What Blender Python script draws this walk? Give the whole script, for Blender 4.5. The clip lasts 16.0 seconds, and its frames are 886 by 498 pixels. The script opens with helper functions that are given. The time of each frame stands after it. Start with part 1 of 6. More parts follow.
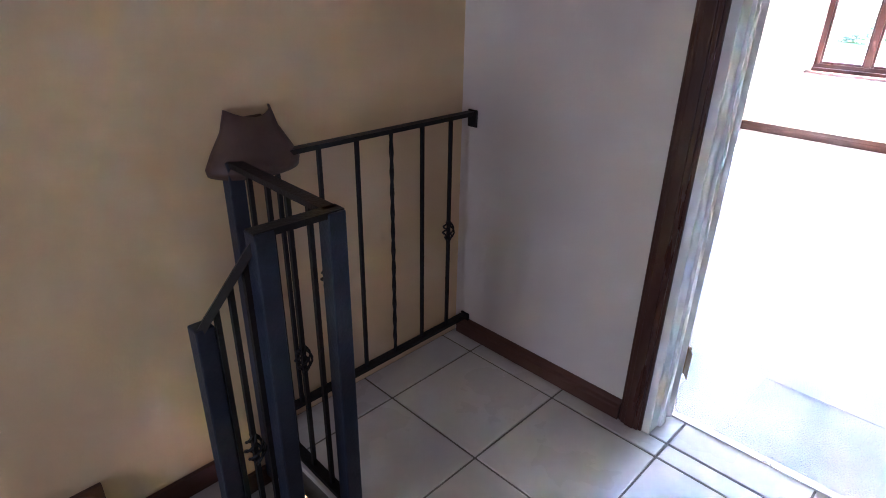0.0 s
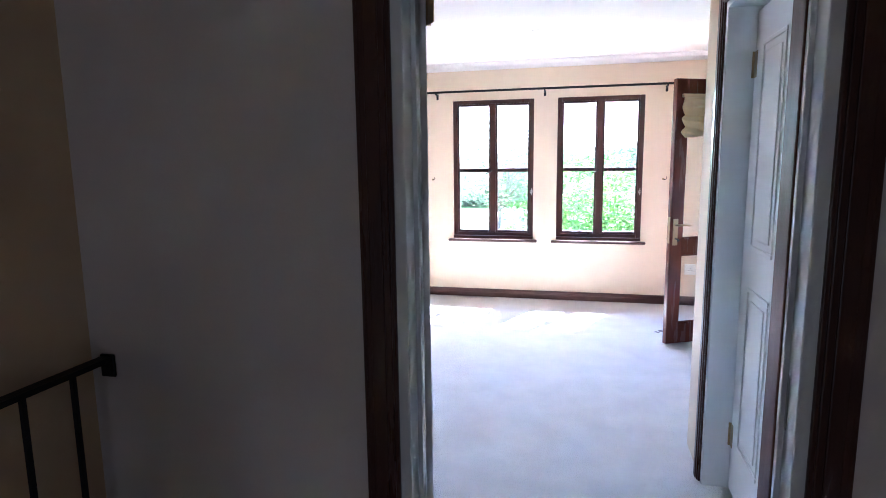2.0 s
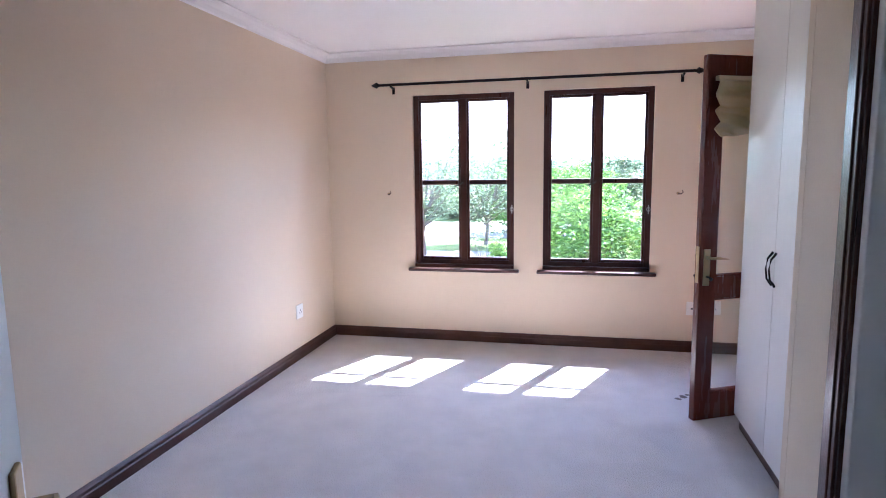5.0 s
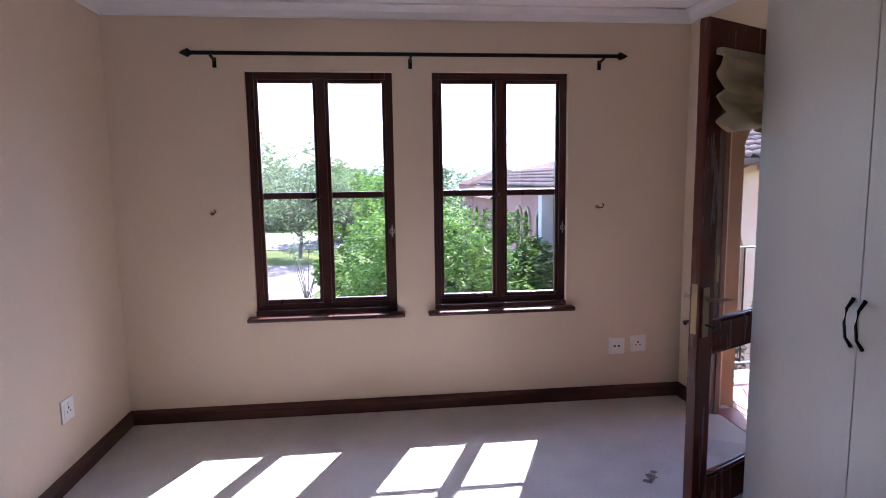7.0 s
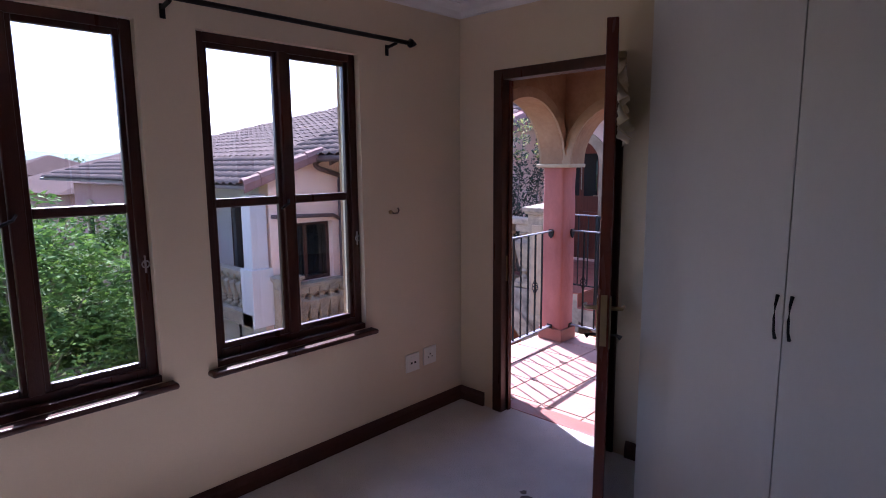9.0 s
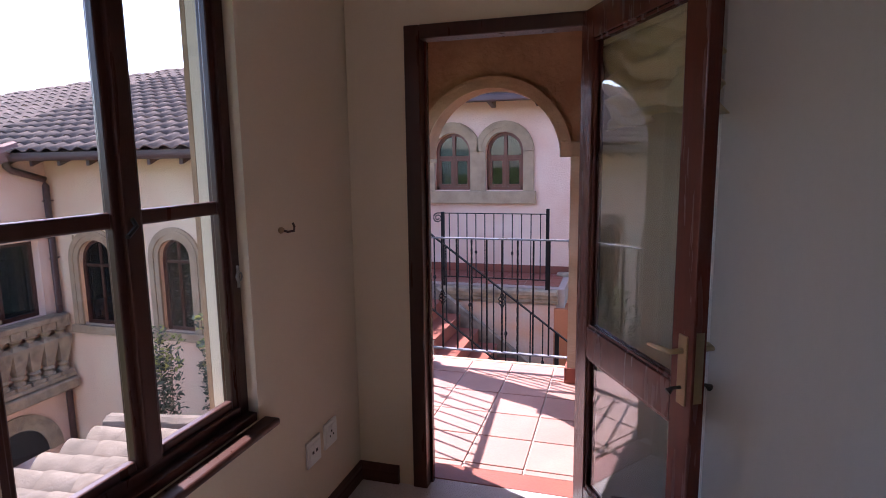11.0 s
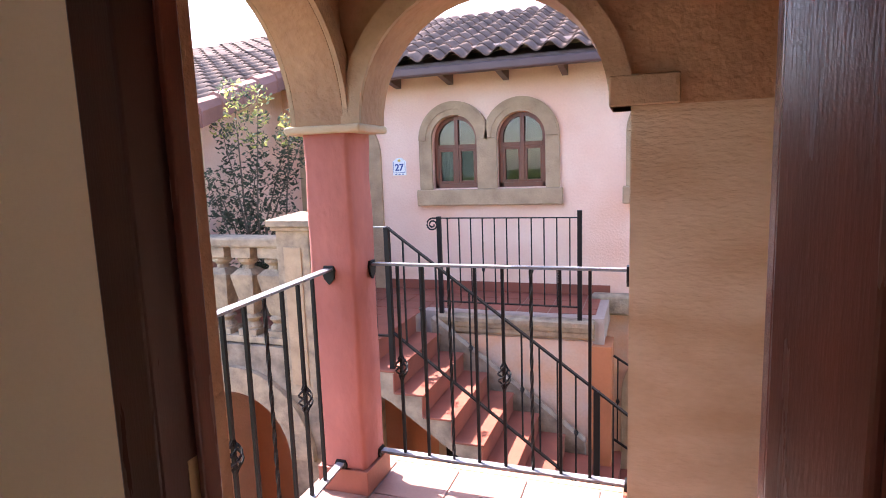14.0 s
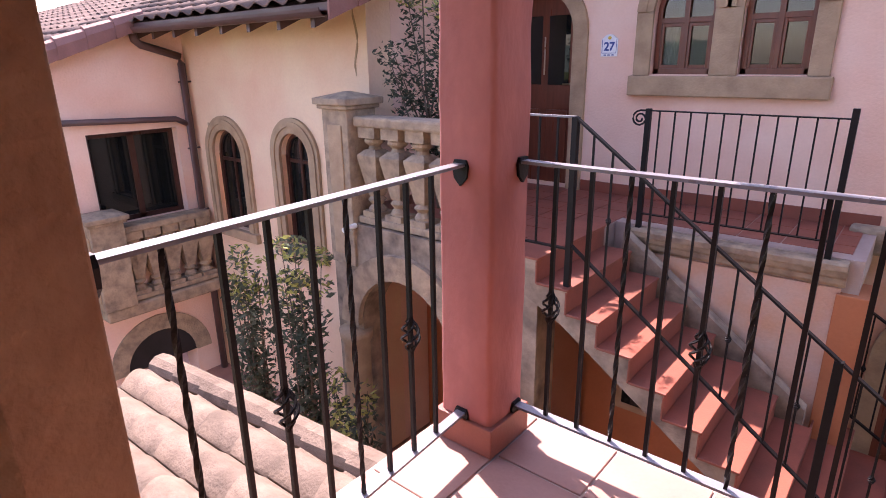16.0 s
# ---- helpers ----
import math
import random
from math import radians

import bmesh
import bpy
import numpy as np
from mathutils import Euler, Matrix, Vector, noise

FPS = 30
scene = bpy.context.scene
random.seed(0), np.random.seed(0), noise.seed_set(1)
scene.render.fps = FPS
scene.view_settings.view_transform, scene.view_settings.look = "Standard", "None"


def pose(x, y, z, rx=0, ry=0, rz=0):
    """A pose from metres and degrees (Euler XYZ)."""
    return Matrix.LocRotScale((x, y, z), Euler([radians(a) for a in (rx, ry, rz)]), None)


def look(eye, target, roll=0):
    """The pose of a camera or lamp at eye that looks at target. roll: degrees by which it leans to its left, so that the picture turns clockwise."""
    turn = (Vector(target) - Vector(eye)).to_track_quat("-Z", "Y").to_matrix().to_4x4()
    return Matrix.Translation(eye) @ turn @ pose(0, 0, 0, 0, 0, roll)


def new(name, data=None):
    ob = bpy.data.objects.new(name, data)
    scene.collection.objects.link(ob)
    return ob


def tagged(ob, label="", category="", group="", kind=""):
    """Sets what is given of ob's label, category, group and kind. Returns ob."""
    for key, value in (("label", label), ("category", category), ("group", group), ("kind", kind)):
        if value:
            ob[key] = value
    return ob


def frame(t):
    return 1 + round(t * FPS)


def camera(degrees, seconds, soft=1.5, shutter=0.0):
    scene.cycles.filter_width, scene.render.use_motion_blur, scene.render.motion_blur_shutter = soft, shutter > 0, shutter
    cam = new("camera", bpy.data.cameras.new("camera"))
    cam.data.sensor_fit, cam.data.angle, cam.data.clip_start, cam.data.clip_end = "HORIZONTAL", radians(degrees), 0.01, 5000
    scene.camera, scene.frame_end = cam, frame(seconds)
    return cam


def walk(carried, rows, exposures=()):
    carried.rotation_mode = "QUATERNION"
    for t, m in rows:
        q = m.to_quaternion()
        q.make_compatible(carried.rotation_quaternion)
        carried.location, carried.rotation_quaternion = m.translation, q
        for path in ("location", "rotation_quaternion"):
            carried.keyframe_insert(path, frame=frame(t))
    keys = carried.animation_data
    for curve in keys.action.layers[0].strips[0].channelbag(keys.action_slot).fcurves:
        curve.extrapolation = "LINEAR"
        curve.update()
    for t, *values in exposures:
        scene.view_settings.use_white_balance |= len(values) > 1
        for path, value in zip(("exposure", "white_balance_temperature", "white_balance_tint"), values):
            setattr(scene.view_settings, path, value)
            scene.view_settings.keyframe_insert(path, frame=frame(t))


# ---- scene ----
cam = camera(74.5, 16.0, soft=0.95)
PATH = [
    (0, (0.155, 0.573, 1.362), (1.448, 1.837, 0.507), 1.1),
    (0.5, (0.159, 0.577, 1.402), (1.649, 1.656, 0.617), 0.6),
    (1, (0.207, 0.602, 1.429), (1.881, 1.484, 0.78), 0.1),
    (1.5, (0.317, 0.651, 1.45), (2.152, 1.32, 1.022), -0.2),
    (2, (0.47, 0.735, 1.423), (2.392, 1.201, 1.125), -0.7),
    (2.5, (0.659, 0.775, 1.403), (2.606, 1.141, 1.126), -0.8),
    (3, (0.893, 0.724, 1.385), (2.844, 1.071, 1.112), -0.7),
    (3.5, (1.098, 0.665, 1.379), (3.045, 1.035, 1.109), -0.8),
    (4, (1.308, 0.667, 1.381), (3.245, 1.09, 1.121), -0.7),
    (4.2, (1.388, 0.689, 1.401), (3.318, 1.14, 1.14), -0.8),
    (6.3, (2.506, 1.004, 1.401), (4.487, 1.14, 1.163), -0.7),
    (6.5, (2.643, 1.078, 1.405), (4.628, 1.111, 1.166), -0.8),
    (7, (2.975, 1.329, 1.414), (4.949, 1.115, 1.174), -0.8),
    (7.5, (3.254, 1.548, 1.476), (5.159, 1.0, 1.209), -0.6),
    (8, (3.496, 1.675, 1.449), (5.285, 0.823, 1.178), -0.9),
    (8.5, (3.766, 1.917, 1.466), (5.384, 0.775, 1.185), -0.6),
    (9, (4.057, 2.084, 1.488), (5.423, 0.652, 1.197), -0.5),
    (9.5, (4.433, 2.175, 1.468), (5.478, 0.495, 1.177), -0.3),
    (9.7, (4.584, 2.188, 1.475), (5.52, 0.445, 1.18), -0.3),
    (11.8, (5.535, 1.234, 1.387), (6.029, -0.682, 1.095), -1.3),
    (12, (5.552, 1.099, 1.368), (6.029, -0.821, 1.077), -1.4),
    (12.5, (5.569, 0.785, 1.368), (6.025, -1.141, 1.079), -1.6),
    (13, (5.581, 0.493, 1.358), (6.041, -1.432, 1.07), -1.9),
    (13.5, (5.587, 0.217, 1.333), (6.081, -1.701, 1.05), -1.8),
    (14, (5.567, -0.056, 1.308), (6.222, -1.925, 1.026), -2.0),
    (14.5, (5.585, -0.271, 1.248), (6.471, -2.03, 0.903), -1.7),
    (15, (5.643, -0.494, 1.227), (6.678, -2.145, 0.773), -1.2),
    (15.5, (5.698, -0.638, 1.208), (6.843, -2.181, 0.655), -1.0),
    (16, (5.724, -0.739, 1.203), (6.943, -2.2, 0.588), -0.8),
]
EXPOSURES = [(0.0, 7.45, 4950, 19), (0.7, 6.85, 4950, 18), (1.5, 5.85, 4900, 16), (2.5, 5.2, 4850, 15), (4.0, 4.7, 4900, 18), (6.5, 3.36, 5450, 28),
             (7.5, 2.78, 5450, 29), (8.5, 2.36, 5350, 30), (9.5, 2.02, 5300, 34), (12.0, 2.57, 6050, 26), (12.6, 2.86, 6100, 26), (13.5, 2.9, 6450, 24), (14.5, 2.7, 6550, 27), (16.0, 2.16, 6850, 40)]
walk(cam, [(t, look(eye, target, roll)) for t, eye, target, roll in PATH], EXPOSURES)

# ---- world and sun ----
SUN_TO = Vector((1.015, -0.445, 1.31)).normalized()
world = bpy.data.worlds.new("sky")
scene.world = world
world.use_nodes = True
wn, wl = world.node_tree.nodes, world.node_tree.links
sky = wn.new("ShaderNodeTexSky")
sky.sky_type, sky.sun_disc = "NISHITA", False
sky.sun_elevation = math.asin(SUN_TO.z)
sky.sun_rotation = math.atan2(SUN_TO.x, SUN_TO.y)
sky.dust_density, sky.air_density = 1.0, 1.0
wn["Background"].inputs["Strength"].default_value = 0.15
wl.new(sky.outputs["Color"], wn["Background"].inputs["Color"])
sun = new("sun", bpy.data.lights.new("sun", "SUN"))
sun.data.energy, sun.data.angle, sun.data.color = 4.3, radians(0.5), (1.0, 0.95, 0.87)
sun.matrix_world = look(SUN_TO * 40, (0, 0, 0))

# unseen fill lamp added behind the camera to brighten the landing; no window is built there
landing_fill = new("landing_fill_light", bpy.data.lights.new("landing_fill_light", "AREA"))
landing_fill.data.shape, landing_fill.data.size, landing_fill.data.size_y = "RECTANGLE", 1.1, 1.0
landing_fill.data.energy, landing_fill.data.color = 0.12, (1.0, 0.96, 0.92)
landing_fill.matrix_world = look((-2.19, 0.9, 0.65), (0, 0.9, 0.65))


# ---- materials ----
def mat(name, col, rough=0.6, var=0.10, scale=2.5, bump=0.1, bscale=90.0, metal=0.0, tint=None, spec=0.4, rnd=0.0, grain=None, cover=0.5, sheen=0.0):
    """A surface with blotches, fine grain and relief. tint: second colour for stains; rnd: change from piece to piece; grain: stretch along z for wood."""
    m = bpy.data.materials.new(name)
    m.use_nodes = True
    n, l = m.node_tree.nodes, m.node_tree.links
    b = n["Principled BSDF"]
    b.inputs["Roughness"].default_value, b.inputs["Metallic"].default_value = rough, metal
    b.inputs["Specular IOR Level"].default_value = spec
    b.inputs["Sheen Weight"].default_value = sheen
    pos = n.new("ShaderNodeNewGeometry").outputs["Position"]
    if grain:
        mp = n.new("ShaderNodeMapping")
        mp.inputs["Scale"].default_value = grain
        l.new(pos, mp.inputs["Vector"])
        pos = mp.outputs["Vector"]
    big = n.new("ShaderNodeTexNoise")
    big.inputs["Scale"].default_value, big.inputs["Detail"].default_value = scale, 6
    fine = n.new("ShaderNodeTexNoise")
    fine.inputs["Scale"].default_value, fine.inputs["Detail"].default_value = bscale, 4
    l.new(pos, big.inputs["Vector"]), l.new(pos, fine.inputs["Vector"])
    ramp = n.new("ShaderNodeMapRange")
    ramp.inputs["From Min"].default_value, ramp.inputs["From Max"].default_value = 0.5 - 0.25 * (1 - cover) - 0.05, 0.75 - 0.3 * cover + 0.1
    l.new(big.outputs["Fac"], ramp.inputs["Value"])
    mix = n.new("ShaderNodeMix")
    mix.data_type = "RGBA"
    second = tint if tint else tuple(c * (1 - var) for c in col)
    mix.inputs[6].default_value, mix.inputs[7].default_value = (*col, 1), (*second, 1)
    l.new(ramp.outputs["Result"], mix.inputs["Factor"])
    hsv = n.new("ShaderNodeHueSaturation")
    l.new(mix.outputs[2], hsv.inputs["Color"])
    add = n.new("ShaderNodeMath")
    add.operation = "MULTIPLY_ADD"
    add.inputs[1].default_value, add.inputs[2].default_value = var, 1 - var / 2
    l.new(fine.outputs["Fac"], add.inputs[0])
    val = add.outputs[0]
    if rnd:
        info = n.new("ShaderNodeObjectInfo")
        a2 = n.new("ShaderNodeMath")
        a2.operation = "MULTIPLY_ADD"
        a2.inputs[1].default_value, a2.inputs[2].default_value = rnd, -rnd / 2
        l.new(info.outputs["Random"], a2.inputs[0])
        a3 = n.new("ShaderNodeMath")
        l.new(val, a3.inputs[0]), l.new(a2.outputs[0], a3.inputs[1])
        isl = n.new("ShaderNodeMath")
        isl.operation = "MULTIPLY_ADD"
        isl.inputs[1].default_value, isl.inputs[2].default_value = rnd, -rnd / 2
        l.new(n["Geometry"].outputs["Random Per Island"], isl.inputs[0])
        a4 = n.new("ShaderNodeMath")
        l.new(a3.outputs[0], a4.inputs[0]), l.new(isl.outputs[0], a4.inputs[1])
        val = a4.outputs[0]
    l.new(val, hsv.inputs["Value"])
    l.new(hsv.outputs["Color"], b.inputs["Base Color"])
    rr = n.new("ShaderNodeMath")
    rr.operation = "MULTIPLY_ADD"
    rr.inputs[1].default_value, rr.inputs[2].default_value = 0.16, rough - 0.08
    l.new(big.outputs["Fac"], rr.inputs[0]), l.new(rr.outputs[0], b.inputs["Roughness"])
    if bump:
        bp = n.new("ShaderNodeBump")
        bp.inputs["Strength"].default_value, bp.inputs["Distance"].default_value = bump, 0.01
        l.new(fine.outputs["Fac"], bp.inputs["Height"]), l.new(bp.outputs["Normal"], b.inputs["Normal"])
    return m


def leaf_mat(name, col, tint, rnd=0.7):
    """A thin leaf that lets some light through."""
    m = mat(name, col, 0.7, 0.3, 2, 0.0, 30, tint=tint, rnd=rnd, spec=0.2)
    n, l = m.node_tree.nodes, m.node_tree.links
    tr, mx = n.new("ShaderNodeBsdfTranslucent"), n.new("ShaderNodeMixShader")
    mx.inputs[0].default_value = 0.42
    l.new(n["Hue/Saturation/Value"].outputs["Color"], tr.inputs["Color"])
    l.new(n["Principled BSDF"].outputs[0], mx.inputs[1]), l.new(tr.outputs[0], mx.inputs[2])
    l.new(mx.outputs[0], n["Material Output"].inputs["Surface"])
    return m


def glass_mat(name, tint=(1, 1, 1)):
    m = bpy.data.materials.new(name)
    m.use_nodes = True
    n, l = m.node_tree.nodes, m.node_tree.links
    n.remove(n["Principled BSDF"])
    tr, gl, mx, fr = n.new("ShaderNodeBsdfTransparent"), n.new("ShaderNodeBsdfGlossy"), n.new("ShaderNodeMixShader"), n.new("ShaderNodeLayerWeight")
    pw, sc = n.new("ShaderNodeMath"), n.new("ShaderNodeMath")
    pw.operation, pw.inputs[1].default_value = "POWER", 4.0
    sc.operation, sc.inputs[1].default_value, sc.inputs[2].default_value = "MULTIPLY_ADD", 0.8, 0.05
    tr.inputs["Color"].default_value = (*tint, 1)
    gl.inputs["Roughness"].default_value, fr.inputs["Blend"].default_value = 0.01, 0.5
    l.new(fr.outputs["Facing"], pw.inputs[0]), l.new(pw.outputs[0], sc.inputs[0])
    l.new(sc.outputs[0], mx.inputs[0]), l.new(tr.outputs[0], mx.inputs[1]), l.new(gl.outputs[0], mx.inputs[2])
    l.new(mx.outputs[0], n["Material Output"].inputs["Surface"])
    return m


M_CREAM = mat("cream wall paint", (0.70, 0.575, 0.42), 0.75, 0.05, 1.2, 0.06, 130)
M_LANDING = mat("landing wall paint", (0.66, 0.49, 0.30), 0.75, 0.05, 1.2, 0.06, 130)
M_LANDING2 = mat("pale landing paint", (0.62, 0.56, 0.53), 0.7, 0.05, 1.2, 0.06, 130)
M_WHITE = mat("white paint", (0.72, 0.72, 0.72), 0.75, 0.03, 2, 0.0, 60, spec=0.12)
M_CEIL = mat("ceiling paint", (0.80, 0.78, 0.76), 0.8, 0.03, 1.5, 0.03, 120)
M_WARD = mat("cream melamine", (0.68, 0.64, 0.585), 0.38, 0.05, 1.0, 0.03, 40, grain=(1, 1, 0.25))
M_CARPET = mat("beige carpet", (0.72, 0.67, 0.63), 0.95, 0.13, 5.0, 1.0, 170, sheen=0.3, spec=0.1)
M_WOOD = mat("dark varnished wood", (0.060, 0.022, 0.015), 0.30, 0.25, 5, 0.08, 70, grain=(6, 6, 0.6))
M_WOODD = mat("brown door wood", (0.12, 0.034, 0.021), 0.26, 0.25, 5, 0.06, 70, grain=(6, 6, 0.6))
M_SKIRT = mat("brown skirting", (0.085, 0.034, 0.022), 0.4, 0.3, 4, 0.05, 60)
M_IRON = mat("black wrought iron", (0.008, 0.007, 0.008), 0.5, 0.3, 8, 0.15, 120, spec=0.22)
# bluer copy of the black iron; the blue of skylight is painted in
M_SKYLITIRON = mat("black iron with painted sky blue", (0.012, 0.018, 0.036), 0.45, 0.3, 8, 0.12, 120, spec=0.3)
# black rail iron lightened to grey: the sky's reflection is in the colour
M_RAILSHEEN = mat("rail iron with painted sky sheen", (0.22, 0.22, 0.24), 0.28, 0.3, 8, 0.1, 120, spec=0.6)
M_BRASS = mat("aged brass", (0.42, 0.31, 0.17), 0.4, 0.2, 10, 0.05, 120, metal=1.0)
M_STEEL = mat("satin steel", (0.5, 0.48, 0.45), 0.3, 0.2, 10, 0.05, 120, metal=1.0)
M_GLASS = glass_mat("window glass", (0.94, 0.96, 0.95))
# opaque pane: the unlit room behind is painted in as near-black
M_OPAQUEPANE = mat("opaque glass with painted room darkness", (0.008, 0.010, 0.010), 0.03, 0.2, 1, 0.0, 10, spec=0.45)
# near-black colour that stands in for the shade of unlit rooms
M_UNLIT = mat("painted room darkness", (0.03, 0.025, 0.022), 0.9, 0.3, 2, 0, 10)
M_PLATE = mat("white plastic", (0.78, 0.77, 0.72), 0.35, 0.03, 5, 0.0, 50)
M_BLACK = mat("black plastic", (0.02, 0.02, 0.02), 0.5, 0.1, 5, 0.0, 50)
M_CLOTH = mat("cream blind cloth", (0.66, 0.51, 0.30), 0.9, 0.12, 4, 0.3, 300, sheen=0.3)
M_FLOORTILE = mat("beige ceramic tile", (0.60, 0.56, 0.53), 0.28, 0.10, 3, 0.03, 40, rnd=0.08)
M_GROUT = mat("grey grout", (0.16, 0.14, 0.13), 0.9, 0.2, 5, 0.2, 120)
M_TERRA = mat("terracotta floor tile", (0.35, 0.185, 0.14), 0.55, 0.18, 3, 0.1, 80, tint=(0.27, 0.145, 0.112), rnd=0.12)
M_TERRASTEP = mat("red step tile", (0.27, 0.075, 0.046), 0.5, 0.2, 4, 0.1, 80, tint=(0.19, 0.06, 0.038), rnd=0.15)
M_VERANDA = mat("pale veranda plaster", (0.55, 0.49, 0.44), 0.88, 0.15, 2.0, 0.3, 50, tint=(0.55, 0.47, 0.42))
M_ARCH = mat("brown architrave varnish", (0.085, 0.03, 0.018), 0.5, 0.3, 5, 0.05, 70, grain=(6, 6, 0.6), spec=0.15)
M_MORTAR = mat("pale mortar", (0.42, 0.33, 0.28), 0.9, 0.2, 5, 0.2, 120)
M_OCHRE = mat("ochre lime plaster", (0.39, 0.245, 0.14), 0.85, 0.28, 5.0, 0.9, 30, tint=(0.28, 0.16, 0.09))
M_TAN = mat("tan lime plaster", (0.53, 0.43, 0.30), 0.85, 0.2, 2.6, 0.5, 36, tint=(0.42, 0.30, 0.18), grain=(0.8, 0.8, 2.2))
M_PINK = mat("rose plaster", (0.45, 0.155, 0.12), 0.85, 0.2, 3.0, 0.35, 34, tint=(0.30, 0.095, 0.075), grain=(1.2, 1.2, 0.6))
M_PALEPINK = mat("pale pink plaster", (0.80, 0.58, 0.46), 0.88, 0.12, 1.6, 0.5, 45, tint=(0.74, 0.46, 0.34))
M_CREAMEXT = mat("cream outside plaster", (0.78, 0.60, 0.41), 0.88, 0.12, 1.6, 0.5, 45, tint=(0.74, 0.48, 0.33))
M_STONE = mat("grey-brown cast stone", (0.42, 0.315, 0.205), 0.9, 0.25, 9, 0.8, 45, tint=(0.21, 0.16, 0.115))
M_MOULD = mat("sandstone moulding", (0.44, 0.31, 0.19), 0.9, 0.18, 6, 0.6, 50, tint=(0.31, 0.21, 0.13))
M_CONC = mat("weathered concrete", (0.36, 0.28, 0.20), 0.9, 0.3, 6, 0.7, 35, tint=(0.13, 0.10, 0.075))
M_ORANGE = mat("orange plaster", (0.46, 0.17, 0.075), 0.9, 0.15, 2, 0.2, 50)
M_PEACH = mat("peeling peach plaster", (0.66, 0.38, 0.24), 0.9, 0.18, 4.0, 0.5, 40, tint=(0.62, 0.47, 0.38))
M_ROOF = mat("weathered roof tile", (0.175, 0.115, 0.092), 0.85, 0.25, 4, 0.35, 60, tint=(0.095, 0.068, 0.06), rnd=0.25, spec=0.08)
M_ROOFPALE = mat("pale clay roof tile", (0.155, 0.112, 0.082), 0.9, 0.3, 7, 0.7, 50, tint=(0.09, 0.064, 0.046), rnd=0.3)
M_VERGE = mat("dark red verge tile", (0.25, 0.115, 0.09), 0.8, 0.25, 4, 0.3, 60, rnd=0.2)
M_GUTTER = mat("brown gutter paint", (0.10, 0.055, 0.05), 0.45, 0.2, 5, 0.1, 80)
M_FACDOOR = mat("red-brown varnish", (0.17, 0.048, 0.026), 0.3, 0.3, 5, 0.08, 70, grain=(6, 6, 0.6))
M_LEAF = leaf_mat("bright green leaf", (0.115, 0.19, 0.03), (0.045, 0.10, 0.022), 0.62)
# leaf colour lightened to paint distance haze on the trees
M_LEAF2 = leaf_mat("haze-paled grey-green leaf", (0.20, 0.24, 0.13), (0.12, 0.16, 0.08), 0.5)
M_LEAF3 = leaf_mat("dark shrub leaf", (0.13, 0.15, 0.105), (0.06, 0.08, 0.05), 0.7)
M_LEAF4 = leaf_mat("young yellow leaf", (0.42, 0.42, 0.12), (0.36, 0.38, 0.12), 0.5)
M_BARK = mat("grey bark", (0.16, 0.12, 0.09), 0.9, 0.3, 6, 0.5, 40)
M_GRASS = mat("dry lawn", (0.05, 0.075, 0.02), 0.95, 0.3, 0.5, 0.6, 30, tint=(0.085, 0.095, 0.03), spec=0.05)
M_ROAD = mat("pale paving", (0.17, 0.14, 0.125), 0.9, 0.15, 1, 0.3, 30, spec=0.1)
M_HILL = mat("far woods", (0.09, 0.14, 0.10), 0.95, 0.4, 0.15, 0.5, 2, tint=(0.14, 0.19, 0.15))
M_ENAMEL = mat("white enamel", (0.75, 0.78, 0.80), 0.25, 0.04, 5, 0.0, 50)
M_BLUE = mat("blue enamel", (0.03, 0.07, 0.25), 0.3, 0.05, 5, 0.0, 50)
M_YELLOW = mat("yellow enamel", (0.7, 0.5, 0.08), 0.3, 0.05, 5, 0.0, 50)
M_LAMP = mat("brown lamp metal", (0.075, 0.038, 0.028), 0.55, 0.3, 6, 0.15, 60)
M_STAIN = mat("dark carpet stain", (0.20, 0.16, 0.14), 0.95, 0.4, 20, 0.5, 260)
M_LIGHTEND = mat("frosted lamp face", (0.8, 0.78, 0.7), 0.4, 0.05, 5, 0.0, 50)

M_PANE = glass_mat("outdoor window glass", (0.55, 0.58, 0.56))
M_LACE = mat("white lace", (0.72, 0.71, 0.66), 0.9, 0.35, 60, 0.2, 150, spec=0.1)
M_PINKW = mat("dusky pink plaster", (0.38, 0.19, 0.17), 0.9, 0.15, 0.6, 0.2, 20)
M_ROOFFAR = mat("far roof tile", (0.085, 0.052, 0.044), 0.95, 0.3, 1.5, 0.3, 5, spec=0.05)


# ---- mesh helpers ----
def thing(name, label, category, at=(0, 0, 0), group="", kind=""):
    ob = new(name)
    ob.location = at
    ob.empty_display_size = 0.1
    return tagged(ob, label, category, group, kind)


def stands(ob):
    """Where an object stands in the world."""
    if ob.parent is None:
        return ob.matrix_basis.copy()
    return stands(ob.parent) @ ob.matrix_parent_inverse @ ob.matrix_basis


def part(name, bm, material, parent=None, label="", smooth=False):
    me = bpy.data.meshes.new(name)
    bmesh.ops.recalc_face_normals(bm, faces=bm.faces)
    bm.to_mesh(me)
    bm.free()
    me.materials.append(material)
    if smooth:
        me.polygons.foreach_set("use_smooth", [True] * len(me.polygons))
    ob = new(name, me)
    if parent is not None:
        ob.parent = parent
        ob.matrix_parent_inverse = stands(parent).inverted()
    if label:
        ob["label"] = label
    return ob


def solid(name, bm, material, label, category, group="", kind="", smooth=False):
    return tagged(part(name, bm, material, None, "", smooth), label, category, group, kind)


